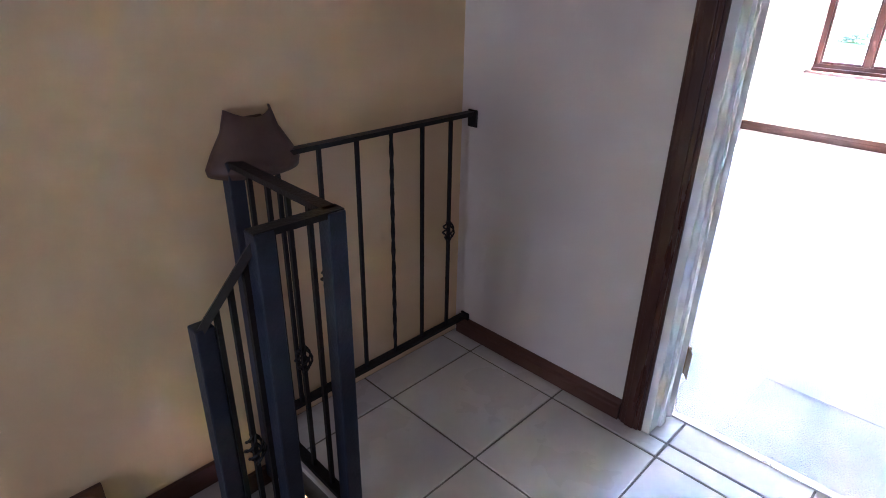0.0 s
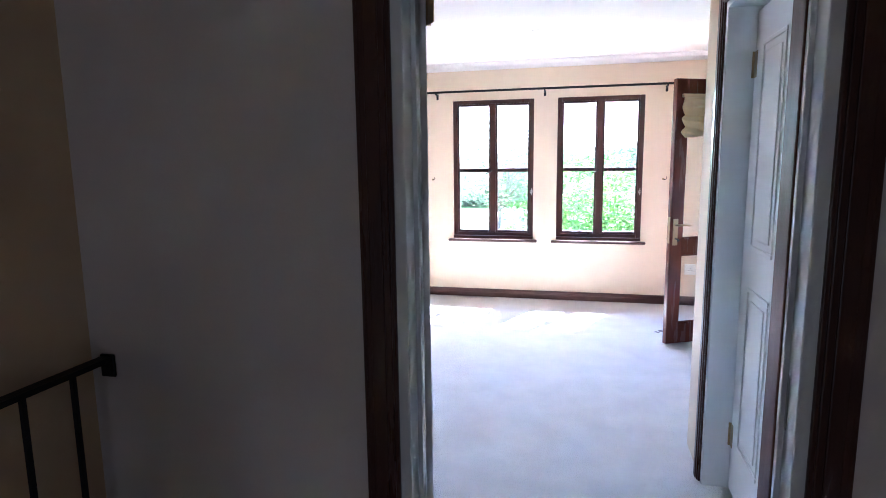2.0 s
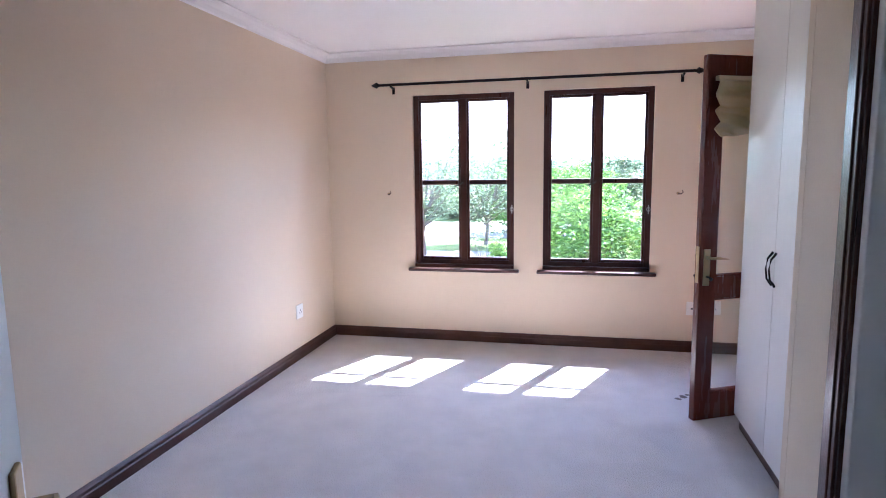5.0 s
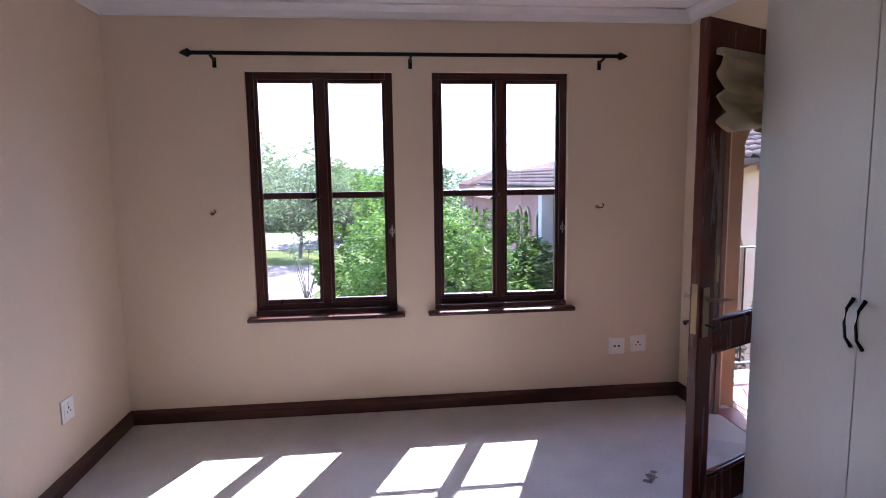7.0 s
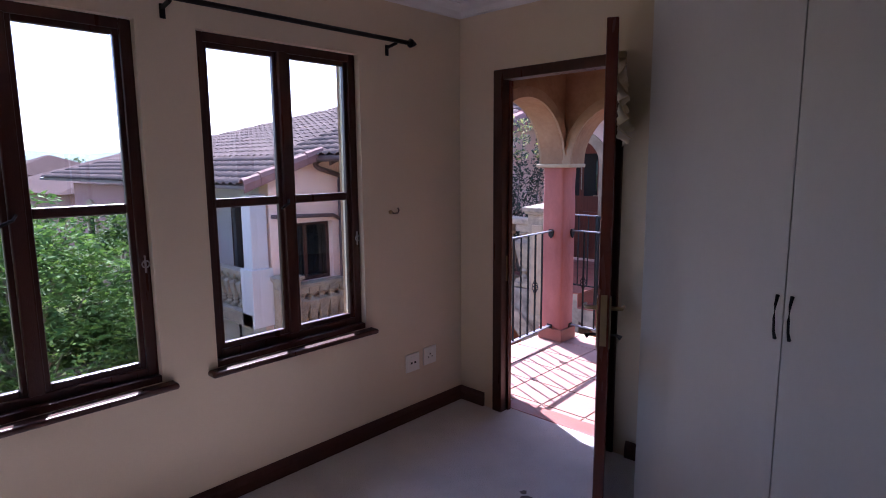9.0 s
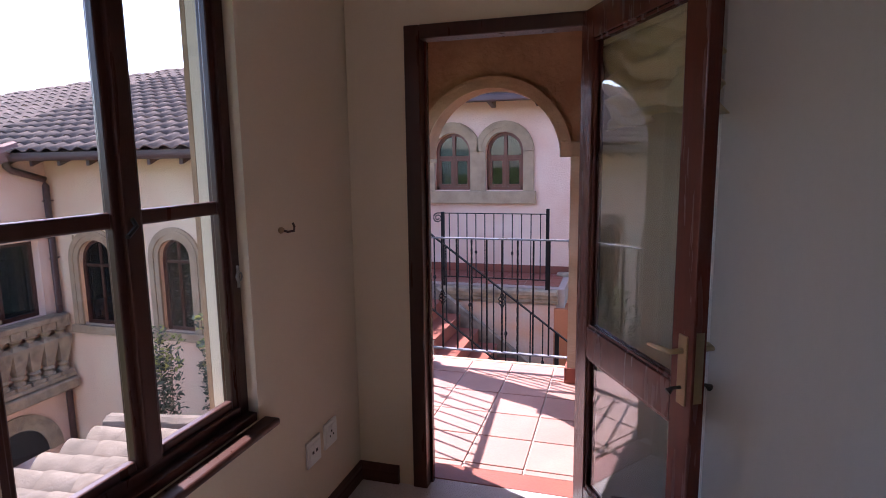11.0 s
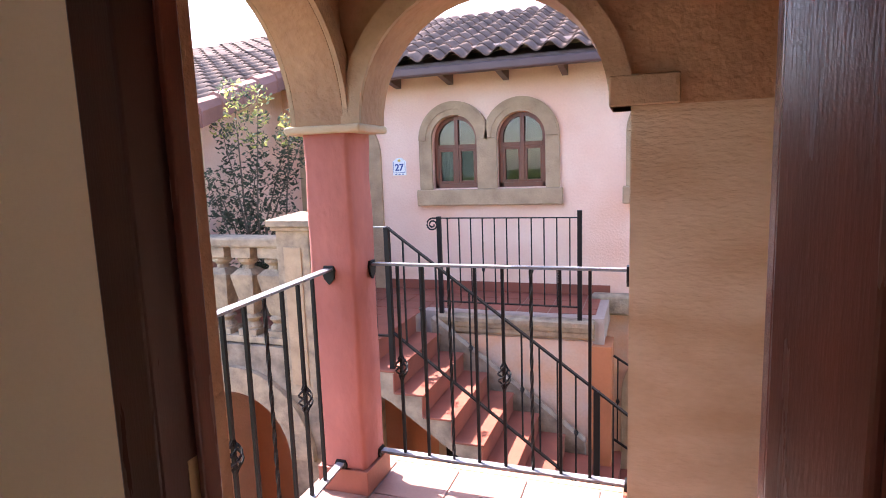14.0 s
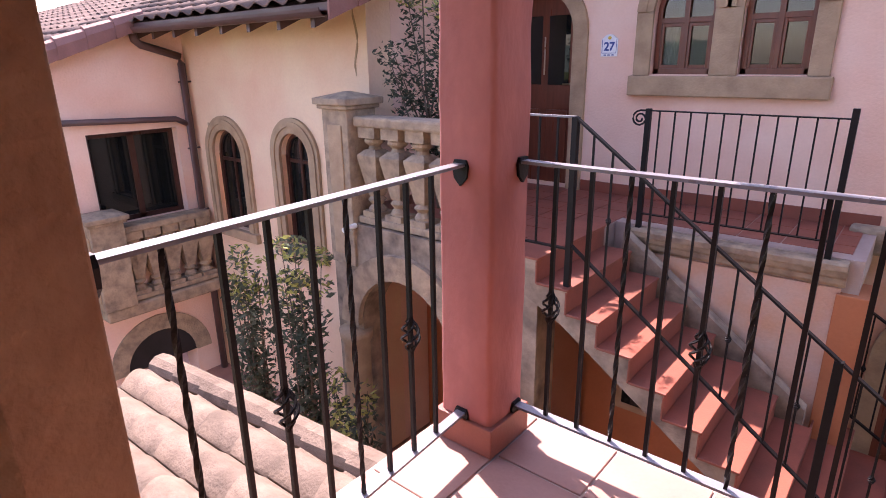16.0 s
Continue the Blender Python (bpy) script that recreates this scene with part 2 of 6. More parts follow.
def box(bm, x0, x1, y0, y1, z0, z1, bev=0.0, seg=2):
    v = [bm.verts.new(p) for p in ((x0, y0, z0), (x1, y0, z0), (x1, y1, z0), (x0, y1, z0), (x0, y0, z1), (x1, y0, z1), (x1, y1, z1), (x0, y1, z1))]
    f = [bm.faces.new([v[i] for i in q]) for q in ((3, 2, 1, 0), (4, 5, 6, 7), (0, 1, 5, 4), (1, 2, 6, 5), (2, 3, 7, 6), (3, 0, 4, 7))]
    if bev:
        ed = list({e for a in f for e in a.edges})
        bmesh.ops.bevel(bm, geom=ed, offset=bev, segments=seg, affect="EDGES", profile=0.5)
    return bm


def B(x0, x1, y0, y1, z0, z1, bev=0.0, seg=2):
    return box(bmesh.new(), min(x0, x1), max(x0, x1), min(y0, y1), max(y0, y1), min(z0, z1), max(z0, z1), bev, seg)


def slab_with_holes(bm, axis, a0, a1, u0, u1, z0, z1, holes):
    """A wall between a0 and a1 on its axis, along the other from u0 to u1, with rectangular holes (u0, u1, z0, z1) cut through."""
    us = sorted({u0, u1, *[h[0] for h in holes], *[h[1] for h in holes]})
    zs = sorted({z0, z1, *[h[2] for h in holes], *[h[3] for h in holes]})
    verts = {}

    def V(s, u, z):
        k = (s, u, z)
        if k not in verts:
            a = (a0, a1)[s]
            verts[k] = bm.verts.new((a, u, z) if axis == "x" else (u, a, z))
        return verts[k]

    def filled(i, j):
        if not (0 <= i < len(us) - 1 and 0 <= j < len(zs) - 1):
            return False
        cu, cz = (us[i] + us[i + 1]) / 2, (zs[j] + zs[j + 1]) / 2
        return not any(h[0] < cu < h[1] and h[2] < cz < h[3] for h in holes)

    for i in range(len(us) - 1):
        for j in range(len(zs) - 1):
            if not filled(i, j):
                continue
            p, q, r, s = us[i], us[i + 1], zs[j], zs[j + 1]
            for k in (0, 1):
                bm.faces.new([V(k, p, r), V(k, q, r), V(k, q, s), V(k, p, s)])
            for di, dj, (c, d) in ((-1, 0, ((p, r), (p, s))), (1, 0, ((q, r), (q, s))), (0, -1, ((p, r), (q, r))), (0, 1, ((p, s), (q, s)))):
                if not filled(i + di, j + dj):
                    bm.faces.new([V(0, *c), V(0, *d), V(1, *d), V(1, *c)])
    return bm


def arch_top(bm, axis, a0, a1, u0, u1, c, r, zs, zt, n=24, sq=1.0):
    """The wall over an arch: from u0 to u1, springing at zs, with a round opening of radius r about c, up to zt."""
    def P(a, u, z):
        return bm.verts.new((a, u, z) if axis == "x" else (u, a, z))
    low = [(u0, zs)] if u0 < c - r - 1e-4 else []
    pts = low + [(c - r * math.cos(math.pi * i / n), zs + sq * r * math.sin(math.pi * i / n)) for i in range(n + 1)]
    if u1 > c + r + 1e-4:
        pts.append((u1, zs))
    rows = [[P(a, u, z) for u, z in pts] for a in (a0, a1)]
    tops = [[P(a, u, zt) for u, z in pts] for a in (a0, a1)]
    for i in range(len(pts) - 1):
        for k in (0, 1):
            bm.faces.new([rows[k][i], rows[k][i + 1], tops[k][i + 1], tops[k][i]])
        bm.faces.new([rows[0][i], rows[0][i + 1], rows[1][i + 1], rows[1][i]])
        bm.faces.new([tops[0][i], tops[0][i + 1], tops[1][i + 1], tops[1][i]])
    for i in (0, len(pts) - 1):
        bm.faces.new([rows[0][i], tops[0][i], tops[1][i], rows[1][i]])
    return bm


def ring(bm, axis, a0, a1, c, r0, r1, zs, n=28, legs=0.0, sq=1.0):
    """A round moulding about an arch, between the radii r0 and r1, with straight legs below the springing."""
    def P(a, u, z):
        return bm.verts.new((a, u, z) if axis == "x" else (u, a, z))
    prof = []
    for i in range(n + 1):
        t = math.pi * i / n
        prof.append(((c - r0 * math.cos(t), zs + sq * r0 * math.sin(t)), (c - r1 * math.cos(t), zs + sq * r1 * math.sin(t) + (sq - 1) * 0)))
    if legs:
        prof = [((c - r0, zs - legs), (c - r1, zs - legs))] + prof + [((c + r0, zs - legs), (c + r1, zs - legs))]
    rows = [[P(a0, *p[0]), P(a0, *p[1]), P(a1, *p[1]), P(a1, *p[0])] for p in prof]
    for a, b in zip(rows, rows[1:]):
        for k in range(4):
            bm.faces.new([a[k], a[(k + 1) % 4], b[(k + 1) % 4], b[k]])
    bm.faces.new(rows[0]), bm.faces.new(rows[-1])
    return bm


def bar(bm, p, q, w=0.012, d=None, sides=4, twist=0.0, seg=1, spin=math.pi / 4):
    """A straight bar from p to q; twist in turns."""
    p, q = Vector(p), Vector(q)
    z = (q - p).normalized()
    x = z.orthogonal().normalized() if abs(z.z) < 0.98 else Vector((1, 0, 0))
    if abs(z.z) < 0.98:
        x = z.cross(Vector((0, 0, 1))).normalized()
    y = z.cross(x)
    d = d or w
    rings = []
    for s in range(seg + 1):
        o = p.lerp(q, s / seg)
        row = []
        for k in range(sides):
            t = 2 * math.pi * k / sides + spin + twist * 2 * math.pi * s / seg
            f = 0.7071 if sides == 4 else 0.5
            row.append(bm.verts.new(o + x * (math.cos(t) * w * f) + y * (math.sin(t) * d * f)))
        rings.append(row)
    for a, b in zip(rings, rings[1:]):
        for k in range(sides):
            bm.faces.new([a[k], a[(k + 1) % sides], b[(k + 1) % sides], b[k]])
    bm.faces.new(rings[0]), bm.faces.new(rings[-1])
    return bm


def tube(bm, pts, r, sides=8):
    """A round tube through points; r a number or one for each point."""
    pts = [Vector(p) for p in pts]
    rows = []
    for i, p in enumerate(pts):
        t = (pts[min(i + 1, len(pts) - 1)] - pts[max(i - 1, 0)]).normalized()
        x = t.cross(Vector((0, 0, 1)))
        x = x.normalized() if x.length > 0.05 else Vector((1, 0, 0))
        y = t.cross(x)
        rad = r[i] if isinstance(r, (list, tuple)) else r
        rows.append([bm.verts.new(p + (x * math.cos(2 * math.pi * k / sides) + y * math.sin(2 * math.pi * k / sides)) * rad) for k in range(sides)])
    for a, b in zip(rows, rows[1:]):
        for k in range(sides):
            bm.faces.new([a[k], a[(k + 1) % sides], b[(k + 1) % sides], b[k]])
    bm.faces.new(rows[0]), bm.faces.new(rows[-1])
    return bm


def lathe(bm, c, prof, sides=16, square=False):
    """A turned body about the upright through c; prof: (radius, height)."""
    rows = []
    for r, z in prof:
        if square:
            rows.append([bm.verts.new((c[0] + r * sx, c[1] + r * sy, c[2] + z)) for sx, sy in ((-1, -1), (1, -1), (1, 1), (-1, 1))])
        else:
            rows.append([bm.verts.new((c[0] + r * math.cos(2 * math.pi * k / sides), c[1] + r * math.sin(2 * math.pi * k / sides), c[2] + z)) for k in range(sides)])
    n = len(rows[0])
    for a, b in zip(rows, rows[1:]):
        for k in range(n):
            bm.faces.new([a[k], a[(k + 1) % n], b[(k + 1) % n], b[k]])
    bm.faces.new(rows[0]), bm.faces.new(rows[-1])
    return bm


def prism(bm, axis, a0, a1, pts):
    """A polygon of (u, z) points pushed along an axis from a0 to a1."""
    def P(a, u, z):
        return bm.verts.new((a, u, z) if axis == "x" else (u, a, z))
    r0, r1 = [P(a0, u, z) for u, z in pts], [P(a1, u, z) for u, z in pts]
    bm.faces.new(r0), bm.faces.new(r1)
    for i in range(len(pts)):
        j = (i + 1) % len(pts)
        bm.faces.new([r0[i], r0[j], r1[j], r1[i]])
    return bm


def basket(bm, c, h=0.10, r=0.022, wire=0.0035):
    """A wrought basket knot: four wires wound about an upright."""
    for k in range(4):
        pts = []
        for i in range(13):
            s = i / 12
            t = 2 * math.pi * (k / 4 + 0.9 * s)
            rad = max(0.004, r * math.sin(math.pi * s))
            pts.append((c[0] + rad * math.cos(t), c[1] + rad * math.sin(t), c[2] + (s - 0.5) * h))
        tube(bm, pts, wire, 5)
    return bm


# ---- rooms: walls, floors, ceilings ----
CEIL = 2.39
WX0, WX1 = 1.70, 1.82            # wall between landing and bedroom
EX0, EX1 = 6.44, 6.61            # outer wall with the two windows
NY = 2.81                        # bedroom's blank wall
SY0, SY1 = -0.79, -0.57          # outer wall with the balcony door
WIN = ((1.235, 2.066), (0.185, 1.005))
WZ0, WZ1 = 0.62, 2.03
DOOR_Y = (0.285, 1.145)           # bedroom doorway
BD = (5.385, 6.175)               # balcony doorway

solid("wall_east", slab_with_holes(bmesh.new(), "x", EX0, EX1, SY0, NY + 0.2, -2.9, 2.6, [(a, b, WZ0, WZ1) for a, b in WIN]), M_CREAM,
      "cream painted wall with two window openings", "wall", kind="structure")
solid("wall_north", B(WX0, EX0 - 0.002, NY, NY + 0.2, -0.3, 2.6), M_CREAM, "plain cream painted bedroom wall", "wall", kind="structure")
solid("wall_south", slab_with_holes(bmesh.new(), "y", SY1 - 0.13, SY1, 2.2, EX0 - 0.002, -0.3, 2.6, [(BD[0], BD[1], -0.3, 2.0)]), M_CREAM,
      "cream painted wall with a doorway to the balcony", "wall", kind="structure")
solid("wall_west", slab_with_holes(bmesh.new(), "x", WX0, WX1, -0.83, 2.0, -0.3, 2.6, [(DOOR_Y[0], DOOR_Y[1], -0.3, 2.03)]), M_LANDING2,
      "pale painted wall between landing and bedroom", "wall", kind="structure")
solid("wall_west_return", B(WX1 - 0.1, WX1 + 0.004, 2.0, NY, -0.3, 2.6), M_CREAM, "cream painted wall beside the bedroom door", "wall", kind="structure")
# passage wall with the bathroom door, and the recess for the wardrobe
BATH = (2.14, 3.08)
solid("wall_bathroom", slab_with_holes(bmesh.new(), "y", -0.02, 0.20, WX1 + 0.002, 3.40, -0.3, 2.6, [(BATH[0], BATH[1], -0.3, 2.03)]), M_CREAM,
      "short cream wall holding a white door", "wall", kind="structure")
solid("wall_bathroom_end", B(3.402, 3.44, SY1 + 0.002, 0.20, -0.3, 2.6), M_CREAM, "cream end of the short wall", "wall", kind="structure")
solid("carpet_floor", B(WX0 + 0.16, EX0, SY0 + 0.02, NY, -0.12, 0.0), M_CARPET, "beige cut-pile fitted carpet", "carpet", kind="structure")
solid("ceiling", B(WX0 + 0.1, EX0 + 0.1, SY0, NY + 0.1, CEIL, CEIL + 0.1), M_CEIL, "white bedroom ceiling", "ceiling", kind="structure")


def cornice(name, pts):
    bm = bmesh.new()
    for (x0, y0), (x1, y1), (nx, ny) in pts:
        prof = ((0, -0.07), (0.012, -0.062), (0.022, -0.035), (0.045, -0.016), (0.07, -0.008), (0.07, 0.0), (0, 0))
        rows = [[bm.verts.new((x + nx * a, y + ny * a, CEIL - 0.001 + b)) for a, b in prof] for x, y in ((x0, y0), (x1, y1))]
        for i in range(len(prof)):
            j = (i + 1) % len(prof)
            bm.faces.new([rows[0][i], rows[0][j], rows[1][j], rows[1][i]])
    return solid(name, bm, M_CEIL, "white coved plaster cornice", "cornice", kind="structure")


cornice("trim_cornice", [((EX0, SY1), (EX0, NY), (-1, 0)), ((WX1, NY), (EX0, NY), (0, -1)), ((3.44, SY1), (EX0, SY1), (0, 1))])


def skirting(name, runs, h=0.085, material=M_SKIRT, label="brown stained wooden skirting board"):
    bm = bmesh.new()
    for (x0, y0), (x1, y1), (nx, ny), z in runs:
        prof = ((0, 0), (0.018, 0), (0.018, h * 0.55), (0.014, h * 0.62), (0.014, h * 0.8), (0.008, h * 0.93), (0.003, h), (0, h))
        rows = [[bm.verts.new((x + nx * a, y + ny * a, z + b)) for a, b in prof] for x, y in ((x0, y0), (x1, y1))]
        for i in range(len(prof)):
            j = (i + 1) % len(prof)
            bm.faces.new([rows[0][i], rows[0][j], rows[1][j], rows[1][i]])
        bm.faces.new(rows[0]), bm.faces.new(rows[1])
    return solid(name, bm, material, label, "skirting board", kind="structure")


skirting("baseboard_bedroom", [((EX0, SY1), (EX0, NY), (-1, 0), 0.001), ((WX1 + 0.01, NY), (EX0, NY), (0, -1), 0.001),
                               ((BD[1] + 0.07, SY1), (EX0, SY1), (0, 1), 0.001), ((5.07, SY1), (BD[0] - 0.07, SY1), (0, 1), 0.001)])
skirting("baseboard_landing", [((WX0, DOOR_Y[1] + 0.08), (WX0, 1.98), (-1, 0), 0.001)], 0.075)


# ---- windows ----
def window(name, y0, y1):
    w = thing(name, "dark varnished wooden casement window with four panes", "window", ((EX0 + 0.06), (y0 + y1) / 2, WZ0), kind="structure")
    x0, x1 = EX0 + 0.035, EX0 + 0.10
    f = bmesh.new()
    for a, b, c, d in ((y0, y0 + 0.043, WZ0 + 0.026, WZ1), (y1 - 0.043, y1, WZ0 + 0.026, WZ1), (y0 + 0.043, y1 - 0.043, WZ1 - 0.038, WZ1), (y0 + 0.043, y1 - 0.043, WZ0 + 0.026, WZ0 + 0.063)):
        box(f, x0, x1, a, b, c, d, 0.004)
    part("window_frame", f, M_WOOD, w)
    ym = (y0 + y1) / 2
    part("mullion", B(x0 - 0.004, x1, ym - 0.026, ym + 0.026, WZ0 + 0.058, WZ1 - 0.034, 0.006), M_WOOD, w)
    for a, b in ((y0 + 0.037, ym - 0.02), (ym + 0.02, y1 - 0.037)):
        c = bmesh.new()
        s = 0.026
        xa, xb = x0 + 0.012, x0 + 0.040
        box(c, xa, xb, a, a + s, WZ0 + 0.057, WZ1 - 0.032, 0.006)
        box(c, xa, xb, b - s, b, WZ0 + 0.057, WZ1 - 0.032, 0.006)
        box(c, xa, xb, a + s, b - s, WZ1 - 0.06, WZ1 - 0.032, 0.006)
        box(c, xa, xb, a + s, b - s, WZ0 + 0.057, WZ0 + 0.088, 0.006)
        sash = part("sash", c, M_WOOD, w)
        part("glazing_bar", B(xa + 0.006, xb - 0.002, a + s, b - s, 1.305, 1.345, 0.006), M_WOOD, sash)
        for z0, z1 in ((WZ0 + 0.088, 1.305), (1.345, WZ1 - 0.06)):
            g = part("pane", B(xa + 0.02, xa + 0.024, a + s - 0.004, b - s + 0.004, z0 - 0.004, z1 + 0.004), M_GLASS, sash)
            g.visible_shadow = False
    part("window_sill", B(EX0 - 0.055, EX0 + 0.12, y0 - 0.045, y1 + 0.045, WZ0 - 0.028, WZ0 - 0.002, 0.010, 3), M_WOOD, w)
    part("sill_fillet", B(EX0 + 0.004, x1, y0, y1, WZ0 - 0.001, WZ0 + 0.029, 0.004), M_WOOD, w)
    part("outer_sill", B(x1 + 0.021, EX1 + 0.03, y0 + 0.002, y1 - 0.002, WZ0 - 0.03, WZ0 + 0.004, 0.004), M_STONE, w)
    k = bmesh.new()
    yk = y0 + 0.02
    bar(k, (x0 - 0.006, yk, 1.07), (x0 - 0.006, yk, 1.14), 0.006)
    tube(k, [(x0 - 0.010, yk + 0.014 * math.cos(t), 1.105 + 0.014 * math.sin(t)) for t in [i * math.pi / 6 for i in range(13)]], 0.003, 6)
    part("keyhole_latch", k, M_STEEL, w, "small steel latch plate")
    s = bmesh.new()
    tube(s, [(x0 - 0.004, ym + 0.005, 1.325), (x0 - 0.03, ym + 0.02, 1.31), (x0 - 0.05, ym + 0.07, 1.29)], 0.006, 6)
    part("handle", s, M_BLACK, w, "black window handle")
    return w


window("window_1", *WIN[0])
window("window_2", *WIN[1])


# ---- bedroom things ----
def curtain_rod():
    r = thing("curtain_rod", "black iron curtain rod above the two windows", "curtain rod", (6.36, 1.12, 2.11))
    part("rod", tube(bmesh.new(), [(6.36, -0.09, 2.11), (6.36, 2.33, 2.11)], 0.011, 10), M_IRON, r, smooth=True)
    for s, y in ((-1, -0.09), (1, 2.33)):
        part("finial", tube(bmesh.new(), [(6.36, y - s * 0.01, 2.11), (6.36, y, 2.11), (6.36, y + s * 0.008, 2.11), (6.36, y + s * 0.035, 2.11), (6.36, y + s * 0.052, 2.11)], [0.011, 0.02, 0.024, 0.012, 0.002], 8), M_IRON, r)
    for y in (0.0, 1.13, 2.22):
        b = bmesh.new()
        bar(b, (6.36, y, 2.098), (EX0 - 0.004, y, 2.085), 0.012)
        box(b, EX0 - 0.006, EX0, y - 0.011, y + 0.011, 2.045, 2.10, 0.002)
        part("bracket", b, M_IRON, r)


curtain_rod()


def tieback_hook(y, z):
    h = thing("tieback_hook", "small bronze curtain tie-back hook on the wall", "hook", (EX0, y, z), "tie-back hooks")
    part("rose", lathe(bmesh.new(), (EX0 - 0.006, y, z - 0.012), [(0.004, 0), (0.012, 0.006), (0.012, 0.016), (0.004, 0.022)], 10), M_BRASS, h)
    part("hook", tube(bmesh.new(), [(EX0 - 0.002, y, z), (EX0 - 0.03, y - 0.004, z - 0.006), (EX0 - 0.045, y - 0.018, z - 0.004), (EX0 - 0.04, y - 0.03, z + 0.01), (EX0 - 0.04, y - 0.022, z + 0.022)], 0.0045, 6), M_LAMP, h)


tieback_hook(2.28, 1.235), tieback_hook(0.0, 1.23)


def socket(at, face, label, holes):
    """A wall plate; face 'x' on the window wall, 'y' on the blank wall."""
    s = thing("wall_socket", label, "socket", at, "wall sockets")
    n = Vector((-1, 0, 0)) if face == "x" else Vector((0, -1, 0))
    t = Vector((0, -1, 0)) if face == "x" else Vector((1, 0, 0))
    o = Vector(at)

    def slab(a0, a1, z0, z1, d0, d1, bev=0.0):
        p, q = o + t * a0 + n * d0, o + t * a1 + n * d1
        return B(p.x, q.x, p.y, q.y, at[2] + z0, at[2] + z1, bev)

    part("plate", slab(-0.053, 0.053, -0.053, 0.053, 0.0, 0.009, 0.003), M_PLATE, s)
    part("face", slab(-0.036, 0.036, -0.036, 0.036, 0.0092, 0.0115, 0.001), M_PLATE, s)
    for a, z, w, hh in holes:
        part("hole", slab(a - w, a + w, z - hh, z + hh, 0.0116, 0.0122), M_BLACK, s, "black contact hole")
    part("switch", slab(-0.006, 0.006, 0.02, 0.034, 0.0116, 0.015, 0.001), M_PLATE, s)


PIN = [(-0.014, -0.008, 0.004, 0.004), (0.014, -0.008, 0.004, 0.004), (0.0, 0.010, 0.005, 0.005)]
socket((5.77, NY, 0.365), "y", "white square three-pin wall socket above the skirting", PIN)
socket((EX0, -0.285, 0.355), "x", "white square three-pin wall socket above the skirting", PIN)
socket((EX0, -0.145, 0.345), "x", "white square aerial wall plate above the skirting", [(-0.014, 0, 0.007, 0.006), (0.014, 0, 0.007, 0.006)])


def downlight(x, y):
    d = thing("downlight", "small round recessed ceiling downlight, switched off", "ceiling light", (x, y, CEIL))
    part("rim", lathe(bmesh.new(), (x, y, CEIL), [(0.030, 0.0), (0.030, -0.004), (0.036, -0.007), (0.043, -0.005), (0.045, 0.0)], 24), M_PLATE, d)
    part("lamp_face", lathe(bmesh.new(), (x, y, CEIL), [(0.029, -0.0005), (0.029, -0.004), (0.012, -0.006)], 20), M_LIGHTEND, d, "frosted lamp face")


downlight(5.11, 1.11)


def wardrobe():
    w = thing("fitted_wardrobe", "cream melamine fitted wardrobe with closed full-height doors", "wardrobe", (4.06, -0.3, 0))
    x0, x1, yf = 3.442, 5.05, -0.10
    part("carcass", B(x0, x1 - 0.0, SY1 + 0.002, yf - 0.02, 0.08, CEIL - 0.002, 0.001), M_WARD, w)
    part("plinth", B(x0, x1 - 0.002, SY1 + 0.003, yf - 0.03, 0.001, 0.078), M_SKIRT, w, "brown plinth")
    xs = [5.05, 4.548, 4.0, 3.446]
    for i in range(3):
        d = part("door", B(xs[i + 1] + 0.0015, xs[i] - 0.0015, yf - 0.018, yf, 0.085, CEIL - 0.006, 0.0012, 1), M_WARD, w)
        hx = xs[i + 1] + 0.022 if i % 2 == 0 else xs[i] - 0.022
        part("handle", tube(bmesh.new(), [(hx, yf, 0.885), (hx, yf + 0.004, 0.89), (hx, yf + 0.022, 0.915), (hx, yf + 0.028, 0.96), (hx, yf + 0.022, 1.005), (hx, yf + 0.004, 1.03), (hx, yf, 1.035)], [0.007, 0.006, 0.0045, 0.0042, 0.0045, 0.006, 0.007], 8), M_IRON, d, "black bow handle", True)


wardrobe()


